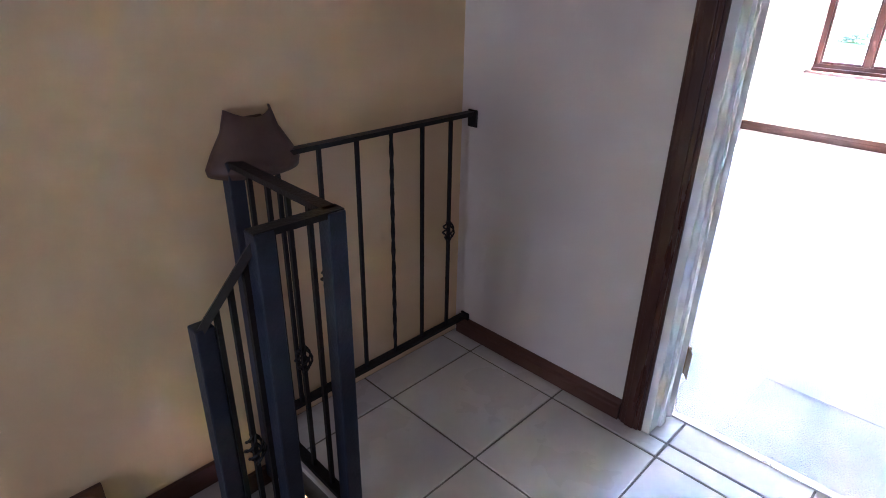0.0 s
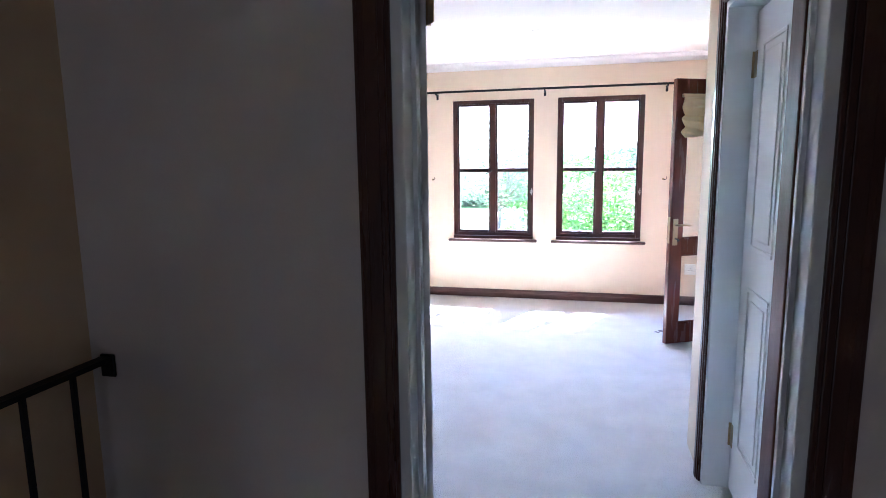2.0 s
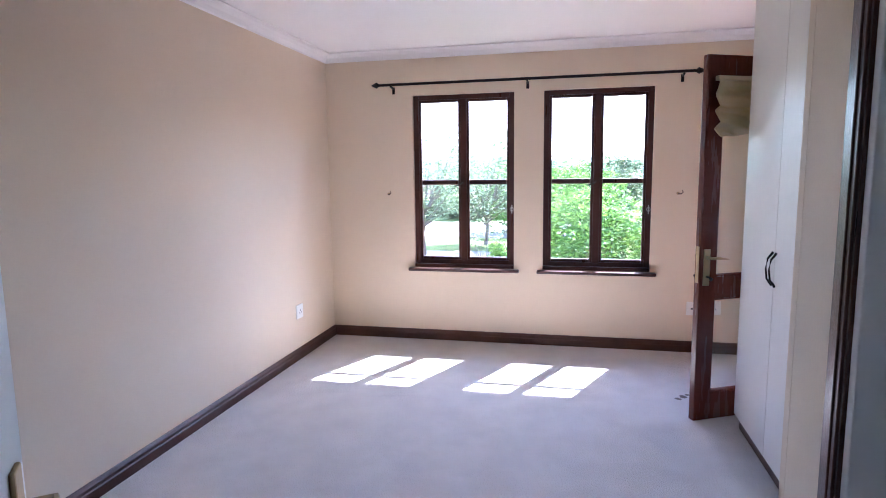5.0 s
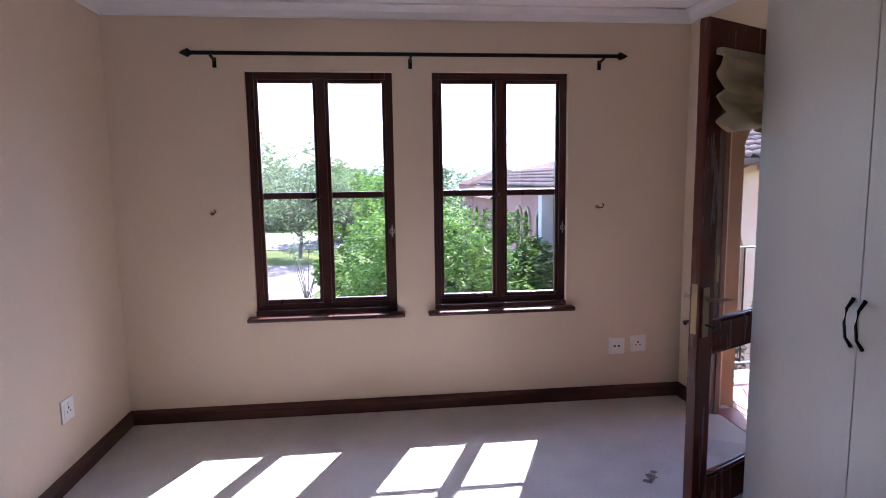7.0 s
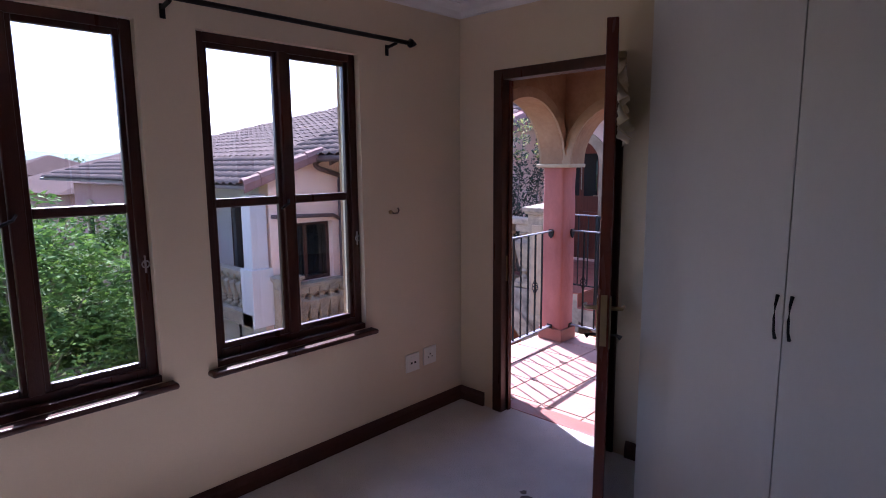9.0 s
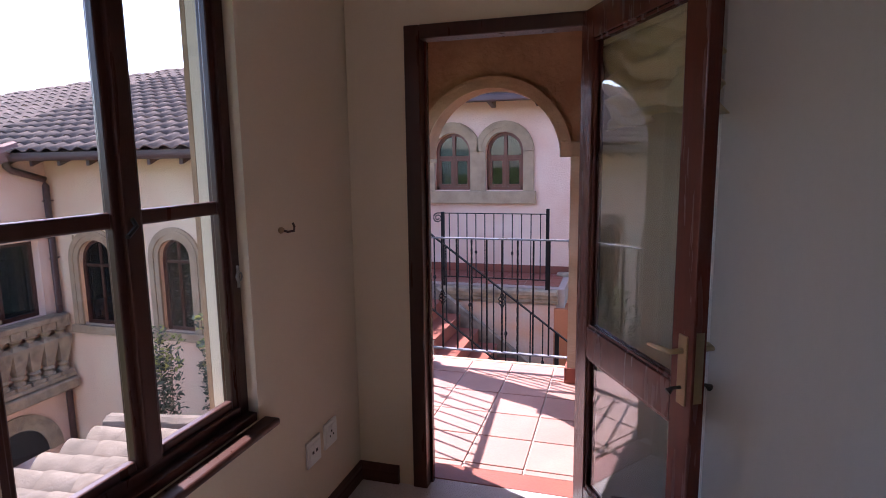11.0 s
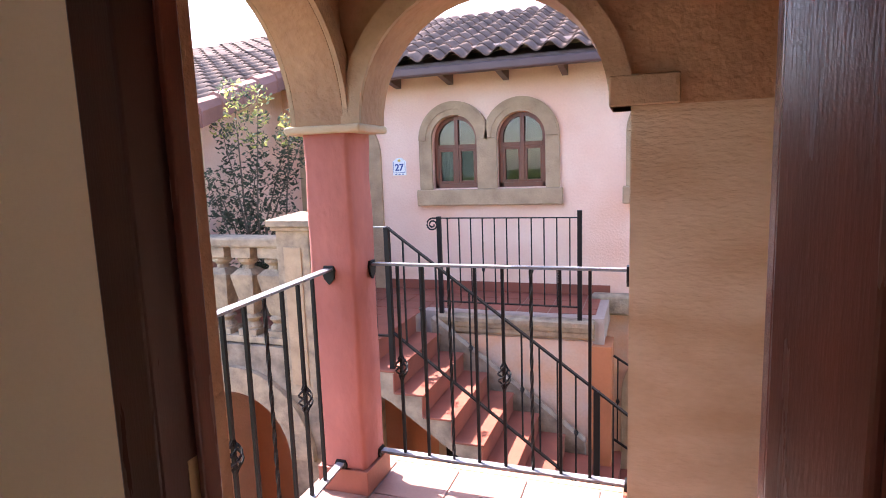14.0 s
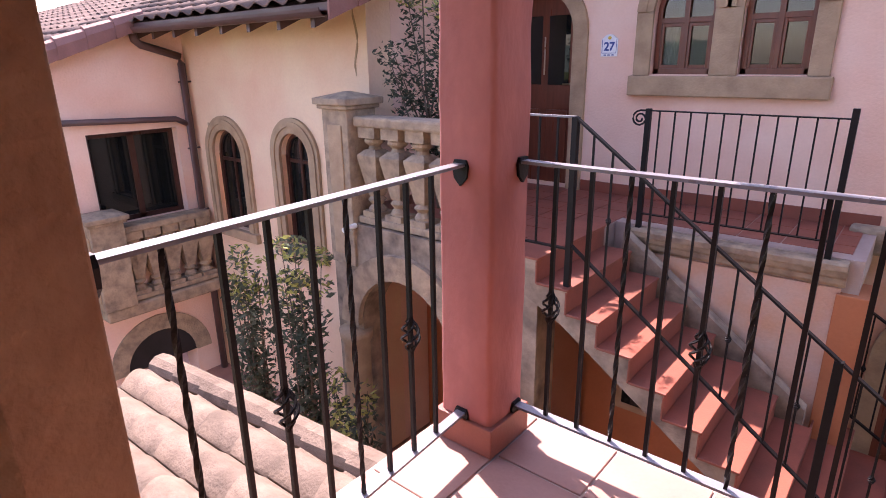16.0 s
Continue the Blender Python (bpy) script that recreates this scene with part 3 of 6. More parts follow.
def panel_door(name, label, m, width, height=1.98, handle=True, hs=1):
    """A white six-panel door leaf, hinged at its local x = 0, running along +x, 40 mm thick."""
    d = thing(name, label, "door", (0, 0, 0))
    t = 0.02
    bm = bmesh.new()
    box(bm, 0, width, -t, t, 0.01, height, 0.003)
    part("leaf", bm, M_WHITE, d)
    s, g = 0.11, 0.10
    pw = (width - 2 * s - g) / 2
    for cx in (s, s + pw + g):
        for z0, z1 in ((0.24, 0.92), (1.07, height - 0.13)):
            for side in (-1, 1):
                f = bmesh.new()
                y0 = side * t
                for a, b, c, e in ((cx, cx + pw, z0, z0 + 0.018), (cx, cx + pw, z1 - 0.018, z1), (cx, cx + 0.018, z0 + 0.018, z1 - 0.018), (cx + pw - 0.018, cx + pw, z0 + 0.018, z1 - 0.018)):
                    box(f, a, b, min(y0, y0 + side * 0.006), max(y0, y0 + side * 0.006), c, e, 0.003)
                box(f, cx + 0.045, cx + pw - 0.045, min(y0, y0 + side * 0.005), max(y0, y0 + side * 0.005), z0 + 0.045, z1 - 0.045, 0.004)
                part("panel", f, M_WHITE, d)
    for z in (0.25, 1.78):
        h = bmesh.new()
        tube(h, [(-0.004, hs * (t + 0.004), z - 0.05), (-0.004, hs * (t + 0.004), z + 0.05)], 0.006, 8)
        y0, y1 = sorted((hs * t, hs * (t + 0.002)))
        box(h, 0.0, 0.032, y0, y1, z - 0.05, z + 0.05)
        box(h, -0.04, -0.008, y0, y1, z - 0.05, z + 0.05)
        part("hinge", h, M_BRASS, d, "brass butt hinge")
    if handle:
        for side in (-1, 1):
            h = bmesh.new()
            y0 = side * t
            box(h, width - 0.085, width - 0.045, min(y0, y0 + side * 0.008), max(y0, y0 + side * 0.008), 0.84, 1.02, 0.003)
            tube(h, [(width - 0.065, y0 + side * 0.005, 0.965), (width - 0.065, y0 + side * 0.045, 0.965), (width - 0.10, y0 + side * 0.05, 0.967), (width - 0.17, y0 + side * 0.048, 0.96)], [0.008, 0.008, 0.008, 0.005], 8)
            part("handle", h, M_BRASS, d, "brass lever handle")
    d.matrix_basis = m
    return d


def door_lining(name, axis, a0, a1, u0, u1, top, sides, label, lt=0.03, aw=0.06):
    """A white lining in a doorway with brown architraves on the sides given (+1 or -1 on the wall's axis)."""
    w = thing(name, label, "door frame", (a0, u0, 0) if axis == "x" else (u0, a0, 0), kind="structure")

    def BB(a, b, u, v, z0, z1, bev=0.0):
        return B(a, b, u, v, z0, z1, bev) if axis == "x" else B(u, v, a, b, z0, z1, bev)

    for u, v in ((u0, u0 + lt), (u1 - lt, u1)):
        part("jamb", BB(a0 - 0.004, a1 + 0.004, u, v, -0.01, top, 0.003), M_WHITE, w)
        s = 1 if u == u0 else -1
        e = v if u == u0 else u
        part("door_stop", BB(a0 + 0.055, a0 + 0.085, min(e, e + s * 0.012), max(e, e + s * 0.012), 0.0, top - 0.03, 0.002), M_WHITE, w)
    part("head", BB(a0 - 0.004, a1 + 0.004, u0 + lt, u1 - lt, top - 0.03, top, 0.003), M_WHITE, w)
    for sd in sides:
        a = a0 if sd < 0 else a1
        for u, v in ((u0 - aw, u0 + 0.004), (u1 - 0.004, u1 + aw)):
            f = bmesh.new()
            for k, (p, q, d) in enumerate(((0, 1, 0.012), (0.12, 0.88, 0.018), (0.3, 0.7, 0.022))):
                x, y = u + (v - u) * p, u + (v - u) * q
                box(f, *((min(a, a + sd * d), max(a, a + sd * d), x, y) if axis == "x" else (x, y, min(a, a + sd * d), max(a, a + sd * d))), 0.0, top + 0.05 - 0.001 * k, 0.003)
            part("architrave", f, M_WOOD, w, "dark brown architrave")
        f = BB(min(a, a + sd * 0.02), max(a, a + sd * 0.02), u0 + 0.005, u1 - 0.005, top - 0.004, top + 0.05, 0.004)
        part("architrave", f, M_WOOD, w, "dark brown architrave")
    return w


door_lining("door_1", "x", WX0, WX1, DOOR_Y[0], DOOR_Y[1], 2.03, (-1, 1), "white door lining with dark brown architraves", 0.03, 0.078)
part("architrave", B(WX0 + 0.068, WX0 + 0.15, DOOR_Y[0] + 0.03, DOOR_Y[0] + 0.046, 0.0, 2.0, 0.004), M_ARCH, bpy.data.objects["door_1"], "dark brown architrave")
part("keep", B(WX0 + 0.045, WX0 + 0.062, DOOR_Y[0] + 0.03, DOOR_Y[0] + 0.0315, 0.86, 0.98), M_STEEL, bpy.data.objects["door_1"], "steel lock keep")
door_lining("door_2", "y", -0.02, 0.20, BATH[0], BATH[1], 2.03, (1,), "white door lining with dark brown architraves", 0.03, 0.085)
panel_door("bedroom_door", "white panelled door standing open into the bedroom", pose(WX1 - 0.015, DOOR_Y[1] - 0.035, 0, 0, 0, 38.0), 0.72, hs=-1)
panel_door("bathroom_door", "closed white panelled door beside the wardrobe", pose(3.045, 0.078, 0, 0, 0, 180), 0.868, handle=False, hs=-1)
solid("threshold_strip", B(WX0 + 0.135, WX0 + 0.165, DOOR_Y[0] + 0.03, DOOR_Y[1] - 0.03, -0.004, 0.006, 0.002), M_STEEL, "worn metal carpet strip in the doorway", "threshold strip")


def carpet_stain():
    bm = bmesh.new()
    random.seed(5)
    for cx, cy, rr in ((5.46, 0.08, 0.03), (5.50, 0.05, 0.018), (5.42, 0.12, 0.022)):
        n = 14
        vs = [bm.verts.new((cx + rr * random.uniform(0.5, 1.2) * math.cos(2 * math.pi * k / n), cy + rr * random.uniform(0.5, 1.2) * math.sin(2 * math.pi * k / n), 0.0015)) for k in range(n)]
        bm.faces.new(vs)
    return solid("carpet_stain", bm, M_STAIN, "small dark stain on the carpet", "stain", kind="structure")


carpet_stain()
patch = bmesh.new()
for a in ((1.87, 2.30, 0.385, 0.395), (1.87, 2.30, 0.945, 0.955), (1.865, 1.875, 0.395, 0.945), (2.295, 2.305, 0.395, 0.945)):
    box(patch, *a, 0.0005, 0.004)
solid("carpet_patch", patch, M_CARPET, "raised seam of a square carpet patch by the door", "carpet seam", kind="structure")


# ---- balcony door ----
def balcony_frame():
    w = thing("door_3", "dark varnished wooden door frame to the balcony", "door frame", (BD[0], SY1, 0), kind="structure")
    for u, v in ((BD[0], BD[0] + 0.065), (BD[1] - 0.065, BD[1])):
        part("jamb", B(u, v, SY1 - 0.075, SY1 + 0.012, -0.02, 2.0, 0.004), M_WOOD, w)
        e = v if u == BD[0] else u
        s = 1 if u == BD[0] else -1
        part("rebate", B(e, e + s * 0.012, SY1 - 0.075, SY1 - 0.045, -0.02, 1.945, 0.003), M_WOODD, w)
    part("head", B(BD[0] + 0.065, BD[1] - 0.065, SY1 - 0.075, SY1 + 0.012, 1.945, 2.0, 0.004), M_WOOD, w)
    k = bmesh.new()
    box(k, BD[1] - 0.0665, BD[1] - 0.065, SY1 - 0.05, SY1 - 0.03, 0.80, 0.95, 0.0005, 1)
    part("strike_plate", k, M_BRASS, w, "brass strike plate")
    part("threshold", B(BD[0], BD[1], SY0 + 0.01, SY1 - 0.08, -0.06, 0.004, 0.004), M_TERRASTEP, w, "terracotta threshold")


balcony_frame()


def balcony_door():
    d = thing("balcony_door", "dark varnished glazed wooden door standing open, blind tied up at its top", "door", (0, 0, 0))
    W, H, t = 0.772, 1.995, 0.021
    s = bmesh.new()
    box(s, 0, 0.10, -t, t, 0.006, H, 0.004)
    part("hinge_stile", s, M_WOODD, d)
    part("lock_stile", B(W - 0.10, W, -t, t, 0.006, H, 0.004), M_WOODD, d)
    part("top_rail", B(0.10, W - 0.10, -t, t, H - 0.11, H, 0.004), M_WOODD, d)
    part("lock_rail", B(0.10, W - 0.10, -t, t, 0.70, 0.82, 0.004), M_WOODD, d)
    part("bottom_rail", B(0.10, W - 0.10, -t, t, 0.006, 0.16, 0.004), M_WOODD, d)
    for z0, z1 in ((0.16, 0.70), (0.82, H - 0.11)):
        g = part("pane", B(0.096, W - 0.096, -0.002, 0.002, z0 - 0.004, z1 + 0.004), M_GLASS, d)
        g.visible_shadow = False
        b = bmesh.new()
        for sd in (-1, 1):
            y0, y1 = sorted((sd * 0.004, sd * 0.014))
            box(b, 0.10, W - 0.10, y0, y1, z0, z0 + 0.012, 0.003)
            box(b, 0.10, W - 0.10, y0, y1, z1 - 0.012, z1, 0.003)
            box(b, 0.10, 0.112, y0, y1, z0 + 0.012, z1 - 0.012, 0.003)
            box(b, W - 0.112, W - 0.10, y0, y1, z0 + 0.012, z1 - 0.012, 0.003)
        part("glazing_bead", b, M_WOODD, d)
    for sd in (-1, 1):
        y0 = sd * t
        p = B(W - 0.06, W - 0.02, min(y0, y0 + sd * 0.006), max(y0, y0 + sd * 0.006), 0.775, 0.975, 0.002)
        h = part("handle_plate", p, M_BRASS, d, "brass lock plate")
        part("lever", tube(bmesh.new(), [(W - 0.04, y0, 0.93), (W - 0.04, y0 + sd * 0.045, 0.93), (W - 0.07, y0 + sd * 0.052, 0.932), (W - 0.14, y0 + sd * 0.05, 0.923)], [0.009, 0.008, 0.008, 0.005], 8), M_BRASS, h, "", True)
        part("key", tube(bmesh.new(), [(W - 0.04, y0, 0.825), (W - 0.04, y0 + sd * 0.03, 0.825), (W - 0.04, y0 + sd * 0.045, 0.815)], [0.005, 0.005, 0.011], 8), M_BLACK, h)
    part("lock_face", B(W, W + 0.0015, -0.012, 0.012, 0.79, 0.99), M_BRASS, d, "brass lock face")
    for z in (0.22, 1.0, 1.75):
        part("hinge", tube(bmesh.new(), [(-0.006, t, z - 0.05), (-0.006, t, z + 0.05)], 0.007, 8), M_BRASS, d, "brass hinge")
    d.matrix_basis = pose(BD[0] + 0.068, SY1 - 0.01, 0, 0, 0, 117.0)
    return d


bdoor = balcony_door()


def blind():
    """A gathered cloth blind, hung on the face of the balcony door that looks at the wardrobe."""
    b = thing("roman_blind", "cream cloth blind drawn up in loose folds on the door", "blind", (0, 0, 0))
    random.seed(3)
    part("headrail", B(0.08, 0.73, 0.022, 0.05, 1.86, 1.885, 0.004), M_CLOTH, b)
    f = bmesh.new()
    nx, nz = 40, 44
    rows = []
    for j in range(nz + 1):
        v = j / nz
        row = []
        for i in range(nx + 1):
            u = i / nx
            fold = abs(((v * 3.4 + 1.5 * abs(u - 0.62) + 0.5 * noise.noise(Vector((u * 3.5, v * 2, 0)))) % 1.0) * 2 - 1)
            wob = noise.noise(Vector((u * 6, v * 6, 1.3))) + 0.6 * noise.noise(Vector((u * 13, v * 11, 4.3)))
            depth = 0.026 + 0.06 * fold * (0.4 + 0.6 * v) + 0.014 * wob
            sag = 0.015 * math.sin(math.pi * u) * v + 0.03 * noise.noise(Vector((u * 4, v * 3, 8.0)))
            z = 1.885 - 0.29 * v - 0.07 * fold * v * (1 - v) - sag * v * (1 - 0.6 * v) - 0.06 * v * abs(u - 0.62)
            row.append(f.verts.new((0.085 + 0.64 * u + 0.012 * wob, max(0.024, depth), z)))
        rows.append(row)
    for j in range(nz):
        for i in range(nx):
            f.faces.new([rows[j][i], rows[j][i + 1], rows[j + 1][i + 1], rows[j + 1][i]])
    cloth = part("cloth", f, M_CLOTH, b, "", True)
    md = cloth.modifiers.new("thickness", "SOLIDIFY")
    md.thickness = 0.003
    b.matrix_basis = bdoor.matrix_basis.copy()
    return b


blind()


# ---- landing ----
solid("wall_landing_left", B(-2.2, WX0, 2.0, 2.2, -2.9, 2.6), M_LANDING, "beige painted stairwell wall", "wall", kind="structure")
solid("wall_landing_back", B(-2.4, -2.2, -1.6, 2.2, -2.9, 2.6), M_LANDING, "beige painted landing wall", "wall", kind="structure")
solid("wall_landing_right", B(-2.2, WX0, -1.8, -1.6, -0.3, 2.6), M_LANDING, "beige painted landing wall", "wall", kind="structure")
solid("wall_landing_east", B(WX0, WX1, -1.8, -0.832, -0.3, 2.6), M_LANDING2, "pale painted landing wall", "wall", kind="structure")
solid("ceiling_landing", B(-2.3, WX0 + 0.1, -1.7, 2.1, CEIL, CEIL + 0.1), M_CEIL, "white landing ceiling", "ceiling", kind="structure")
floor_l = thing("floor_landing", "beige ceramic tiled landing floor", "floor", (0, 0, 0), kind="structure")
fb = bmesh.new()
box(fb, 0.84, WX0, -1.6, 2.0, -0.2, -0.004)
box(fb, -2.2, 0.84, -1.6, 1.44, -0.2, -0.004)
box(fb, WX0, WX0 + 0.15, DOOR_Y[0], DOOR_Y[1], -0.2, -0.004)
part("screed", fb, M_GROUT, floor_l)


def stair_down():
    s = thing("staircase", "tiled stair with brown stepped skirting beside the landing", "stairs", (0.7, 1.72, -0.2))
    for i in range(4):
        x1, z1 = (0.838, 0.64, 0.31, -0.02)[i], -0.205 + 0.13 * i
        part("step", B((0.64, 0.31, -0.02, -0.35)[i], x1 - 0.001, 1.62, 1.999, -0.6, z1, 0.004), M_FLOORTILE, s)
    bm = bmesh.new()
    for i in range(4):
        x0, x1, z1 = (0.64, 0.31, -0.02, -0.35)[i], (0.838, 0.64, 0.31, -0.02)[i], -0.205 + 0.13 * i
        box(bm, x0, x1 + (0.0 if i == 0 else 0.022), 1.985, 1.9985, z1 + 0.001, z1 + 0.075)
        if i:
            box(bm, x1 + 0.001, x1 + 0.022, 1.984, 1.9985, z1 - 0.13, z1 + 0.002)
    part("skirting", bm, M_SKIRT, s, "stepped brown skirting")
    part("stringer", B(-1.2, 0.838, 1.441, 1.459, -1.6, -0.005), M_LANDING, s)


stair_down()


def landing_rail():
    r = thing("stair_railing", "dark iron stair railing with square posts and basket balusters", "railing", (0.8, 1.7, 0))
    zt, zb, y = 0.92, 0.09, 1.945
    part("top_bar", bar(bmesh.new(), (0.785, y, zt), (WX0 - 0.005, y, zt), 0.032, 0.014), M_IRON, r)
    part("bottom_bar", bar(bmesh.new(), (0.785, y, zb), (WX0 - 0.005, y, zb), 0.03, 0.014), M_IRON, r)
    for z in (zt, zb):
        part("wall_bracket", B(WX0 - 0.008, WX0, y - 0.022, y + 0.022, z - 0.05, z + 0.012, 0.004), M_IRON, r)
    xs = [1.585 - 0.134 * i for i in range(6)]
    for i, x in enumerate(xs):
        bm = bar(bmesh.new(), (x, y, zb), (x, y, zt), 0.011, seg=24, twist=3.0 if i in (2,) else 0.0)
        b = part("baluster", bm, M_IRON, r)
        if i in (0, 4):
            part("basket", basket(bmesh.new(), (x, y, 0.50), 0.09, 0.022), M_IRON, b)
    for px, py, zlow in ((0.795, 1.955, -0.15), (0.785, 1.508, 0.0), (0.625, 1.513, -0.2)):
        p = part("post", B(px - 0.021, px + 0.021, py - 0.021, py + 0.021, zlow, zt + 0.004, 0.003), M_SKYLITIRON, r)
    part("cross_bar", bar(bmesh.new(), (0.795, 1.955, zt), (0.785, 1.508, zt), 0.034, 0.014), M_IRON, r)
    part("cross_bar", bar(bmesh.new(), (0.795, 1.955, zb), (0.785, 1.508, zb), 0.03, 0.014), M_IRON, r)
    for i in range(1, 5):
        yy = 1.955 - 0.0894 * i
        b = part("baluster", bar(bmesh.new(), (0.795 - 0.002 * i, yy, zb), (0.795 - 0.002 * i, yy, zt), 0.011), M_IRON, r)
        if i == 3:
            part("basket", basket(bmesh.new(), (0.795 - 0.002 * i, yy, 0.46), 0.09, 0.022), M_IRON, b)
    part("short_bar", bar(bmesh.new(), (0.805, 1.508, zt), (0.605, 1.513, zt), 0.034, 0.014), M_IRON, r)
    a, e = Vector((0.625, 1.518, zt - 0.01)), Vector((0.52, 1.60, zt - 0.21))
    part("handrail", bar(bmesh.new(), a, e, 0.036, 0.016), M_IRON, r)
    part("post", B(e.x - 0.02, e.x + 0.02, e.y - 0.02, e.y + 0.02, -0.34, e.z + 0.01, 0.003), M_SKYLITIRON, r)
    low = Vector((0, 0, -0.82))
    part("bottom_bar", bar(bmesh.new(), a + low, e + low, 0.03, 0.014), M_IRON, r)
    for i in (1, 2, 3):
        o = a.lerp(e, i / 4)
        b = part("baluster", bar(bmesh.new(), o + low, o, 0.011), M_IRON, r)
        if i == 2:
            part("basket", basket(bmesh.new(), o + Vector((0, 0, -0.42)), 0.09, 0.022), M_IRON, b)


landing_rail()


def wall_lamp():
    c = thing("wall_lamp", "brown half-bowl wall lamp on the stairwell wall, switched off", "wall lamp", (0.9, 2.0, 0.9))
    bm = bmesh.new()
    n, rows = 20, []
    for j, (rad, z) in enumerate(((0.128, 0.88), (0.132, 0.9), (0.114, 0.935), (0.08, 0.99), (0.064, 1.025))):
        rows.append([bm.verts.new((0.875 - rad * math.cos(math.pi * i / n), 1.998 - rad * math.sin(math.pi * i / n) * 0.75, z + (0.018 * abs(math.cos(math.pi * i / n)) ** 2 if j == 4 else 0))) for i in range(n + 1)])
    for a, b in zip(rows, rows[1:]):
        for i in range(n):
            bm.faces.new([a[i], a[i + 1], b[i + 1], b[i]])
    s = part("shade", bm, M_LAMP, c, "", True)
    md = s.modifiers.new("thickness", "SOLIDIFY")
    md.thickness = 0.004
    part("back_plate", B(0.835, 0.915, 1.992, 1.999, 0.87, 1.02, 0.003), M_LAMP, c)


wall_lamp()


# ---- balcony ----
BF = -0.02                       # balcony floor
RY, RX = -2.195, 6.74             # lines of the two railings
AY0, AY1 = -2.25, -2.05          # wall with the south arch
AX0, AX1 = 6.635, 6.84            # wall with the east arch
SPR = 1.475
PE = 5.615                       # pier beside the south arch
solid("wall_balcony_outside", slab_with_holes(bmesh.new(), "y", SY0 - 0.03, SY1 - 0.132, 4.9, EX0 - 0.003, -2.9, 2.5, [(BD[0] - 0.06, BD[1] + 0.06, -0.06, 2.03)]), M_OCHRE,
      "rough ochre plaster outside the balcony door", "wall", kind="structure")
solid("wall_east_outside", slab_with_holes(bmesh.new(), "x", EX1 + 0.002, EX1 + 0.02, SY0 - 0.03, NY + 0.2, -2.9, 2.6, [(a, b, WZ0, WZ1) for a, b in WIN]), M_OCHRE,
      "ochre plaster outside of the window wall", "wall", kind="structure")
pier = bmesh.new()
slab_with_holes(pier, "y", AY0, AY1, 4.75, PE, -2.9, SPR, [])
solid("wall_balcony_pier", pier, M_TAN, "tan lime-plastered pier beside the arch", "wall", kind="structure")
solid("wall_balcony_west", B(4.65, 4.9, AY1, SY0 - 0.032, -2.9, 2.45), M_TAN, "tan lime-plastered balcony wall", "wall", kind="structure")
arch_s = bmesh.new()
arch_top(arch_s, "y", AY0, AY1, 4.75, AX1 - 0.002, 6.125, 0.445, SPR, 2.45)
solid("wall_arch_south", arch_s, M_OCHRE, "ochre plastered wall over a round arch", "wall", kind="structure")
arch_e = bmesh.new()
arch_top(arch_e, "x", AX0, AX1, AY1 + 0.002, SY0 - 0.031, -1.54, 0.49, SPR, 2.45)
box(arch_e, AX0, AX1, -1.03, SY0 - 0.031, -2.9, SPR - 0.001, 0.006)
solid("wall_arch_east", arch_e, M_OCHRE, "ochre plastered wall over a round arch", "wall", kind="structure")
solid("ceiling_balcony", B(4.7, AX1, AY0, SY0 - 0.03, 2.45, 2.5), M_OCHRE, "ochre balcony ceiling", "ceiling", kind="structure")
m = bmesh.new()
ring(m, "y", AY1 + 0.002, AY1 + 0.022, 6.125, 0.445, 0.52, SPR)
solid("trim_arch_south", m, M_MOULD, "raised sandstone moulding round the arch", "moulding", kind="structure")
m = bmesh.new()
box(m, 5.47, 5.682, AY1 - 0.19, AY1 + 0.03, SPR, SPR + 0.095, 0.006)
solid("trim_impost", m, M_MOULD, "sandstone impost block at the arch's foot", "moulding", kind="structure")
m = bmesh.new()
ring(m, "x", AX0 - 0.022, AX0 - 0.002, -1.54, 0.49, 0.565, SPR)
solid("trim_arch_east", m, M_MOULD, "raised sandstone moulding round the arch", "moulding", kind="structure")
# outer faces of both arches
m = bmesh.new()
ring(m, "x", AX1 + 0.002, AX1 + 0.02, -1.54, 0.49, 0.58, SPR)
solid("trim_arch_outer", m, M_MOULD, "raised sandstone moulding round the arch", "moulding", kind="structure")


def pillar():
    p = thing("pillar", "rose-red plastered square pillar with a terracotta foot", "pillar", (6.735, -2.145, BF), kind="structure")
    bm = bmesh.new()
    box(bm, 6.635, 6.835, -2.245, -2.05, BF, SPR, 0.018, 3)
    bmesh.ops.subdivide_edges(bm, edges=[e for e in bm.edges if abs((e.verts[0].co - e.verts[1].co).z) > 1], cuts=24)
    for v in bm.verts:
        k = noise.noise(v.co * 5) * 0.006
        v.co.x += k
        v.co.y += noise.noise(v.co * 5 + Vector((7, 3, 1))) * 0.006
    part("shaft", bm, M_PINK, p, "", True)
    part("foot", B(6.62, 6.85, -2.26, -2.036, BF, 0.085, 0.004), M_TERRASTEP, p, "terracotta tile foot")
    c = bmesh.new()
    box(c, 6.565, 6.89, -2.27, -2.02, SPR - 0.03, SPR + 0.0, 0.008)
    part("cap", c, M_TAN, p)


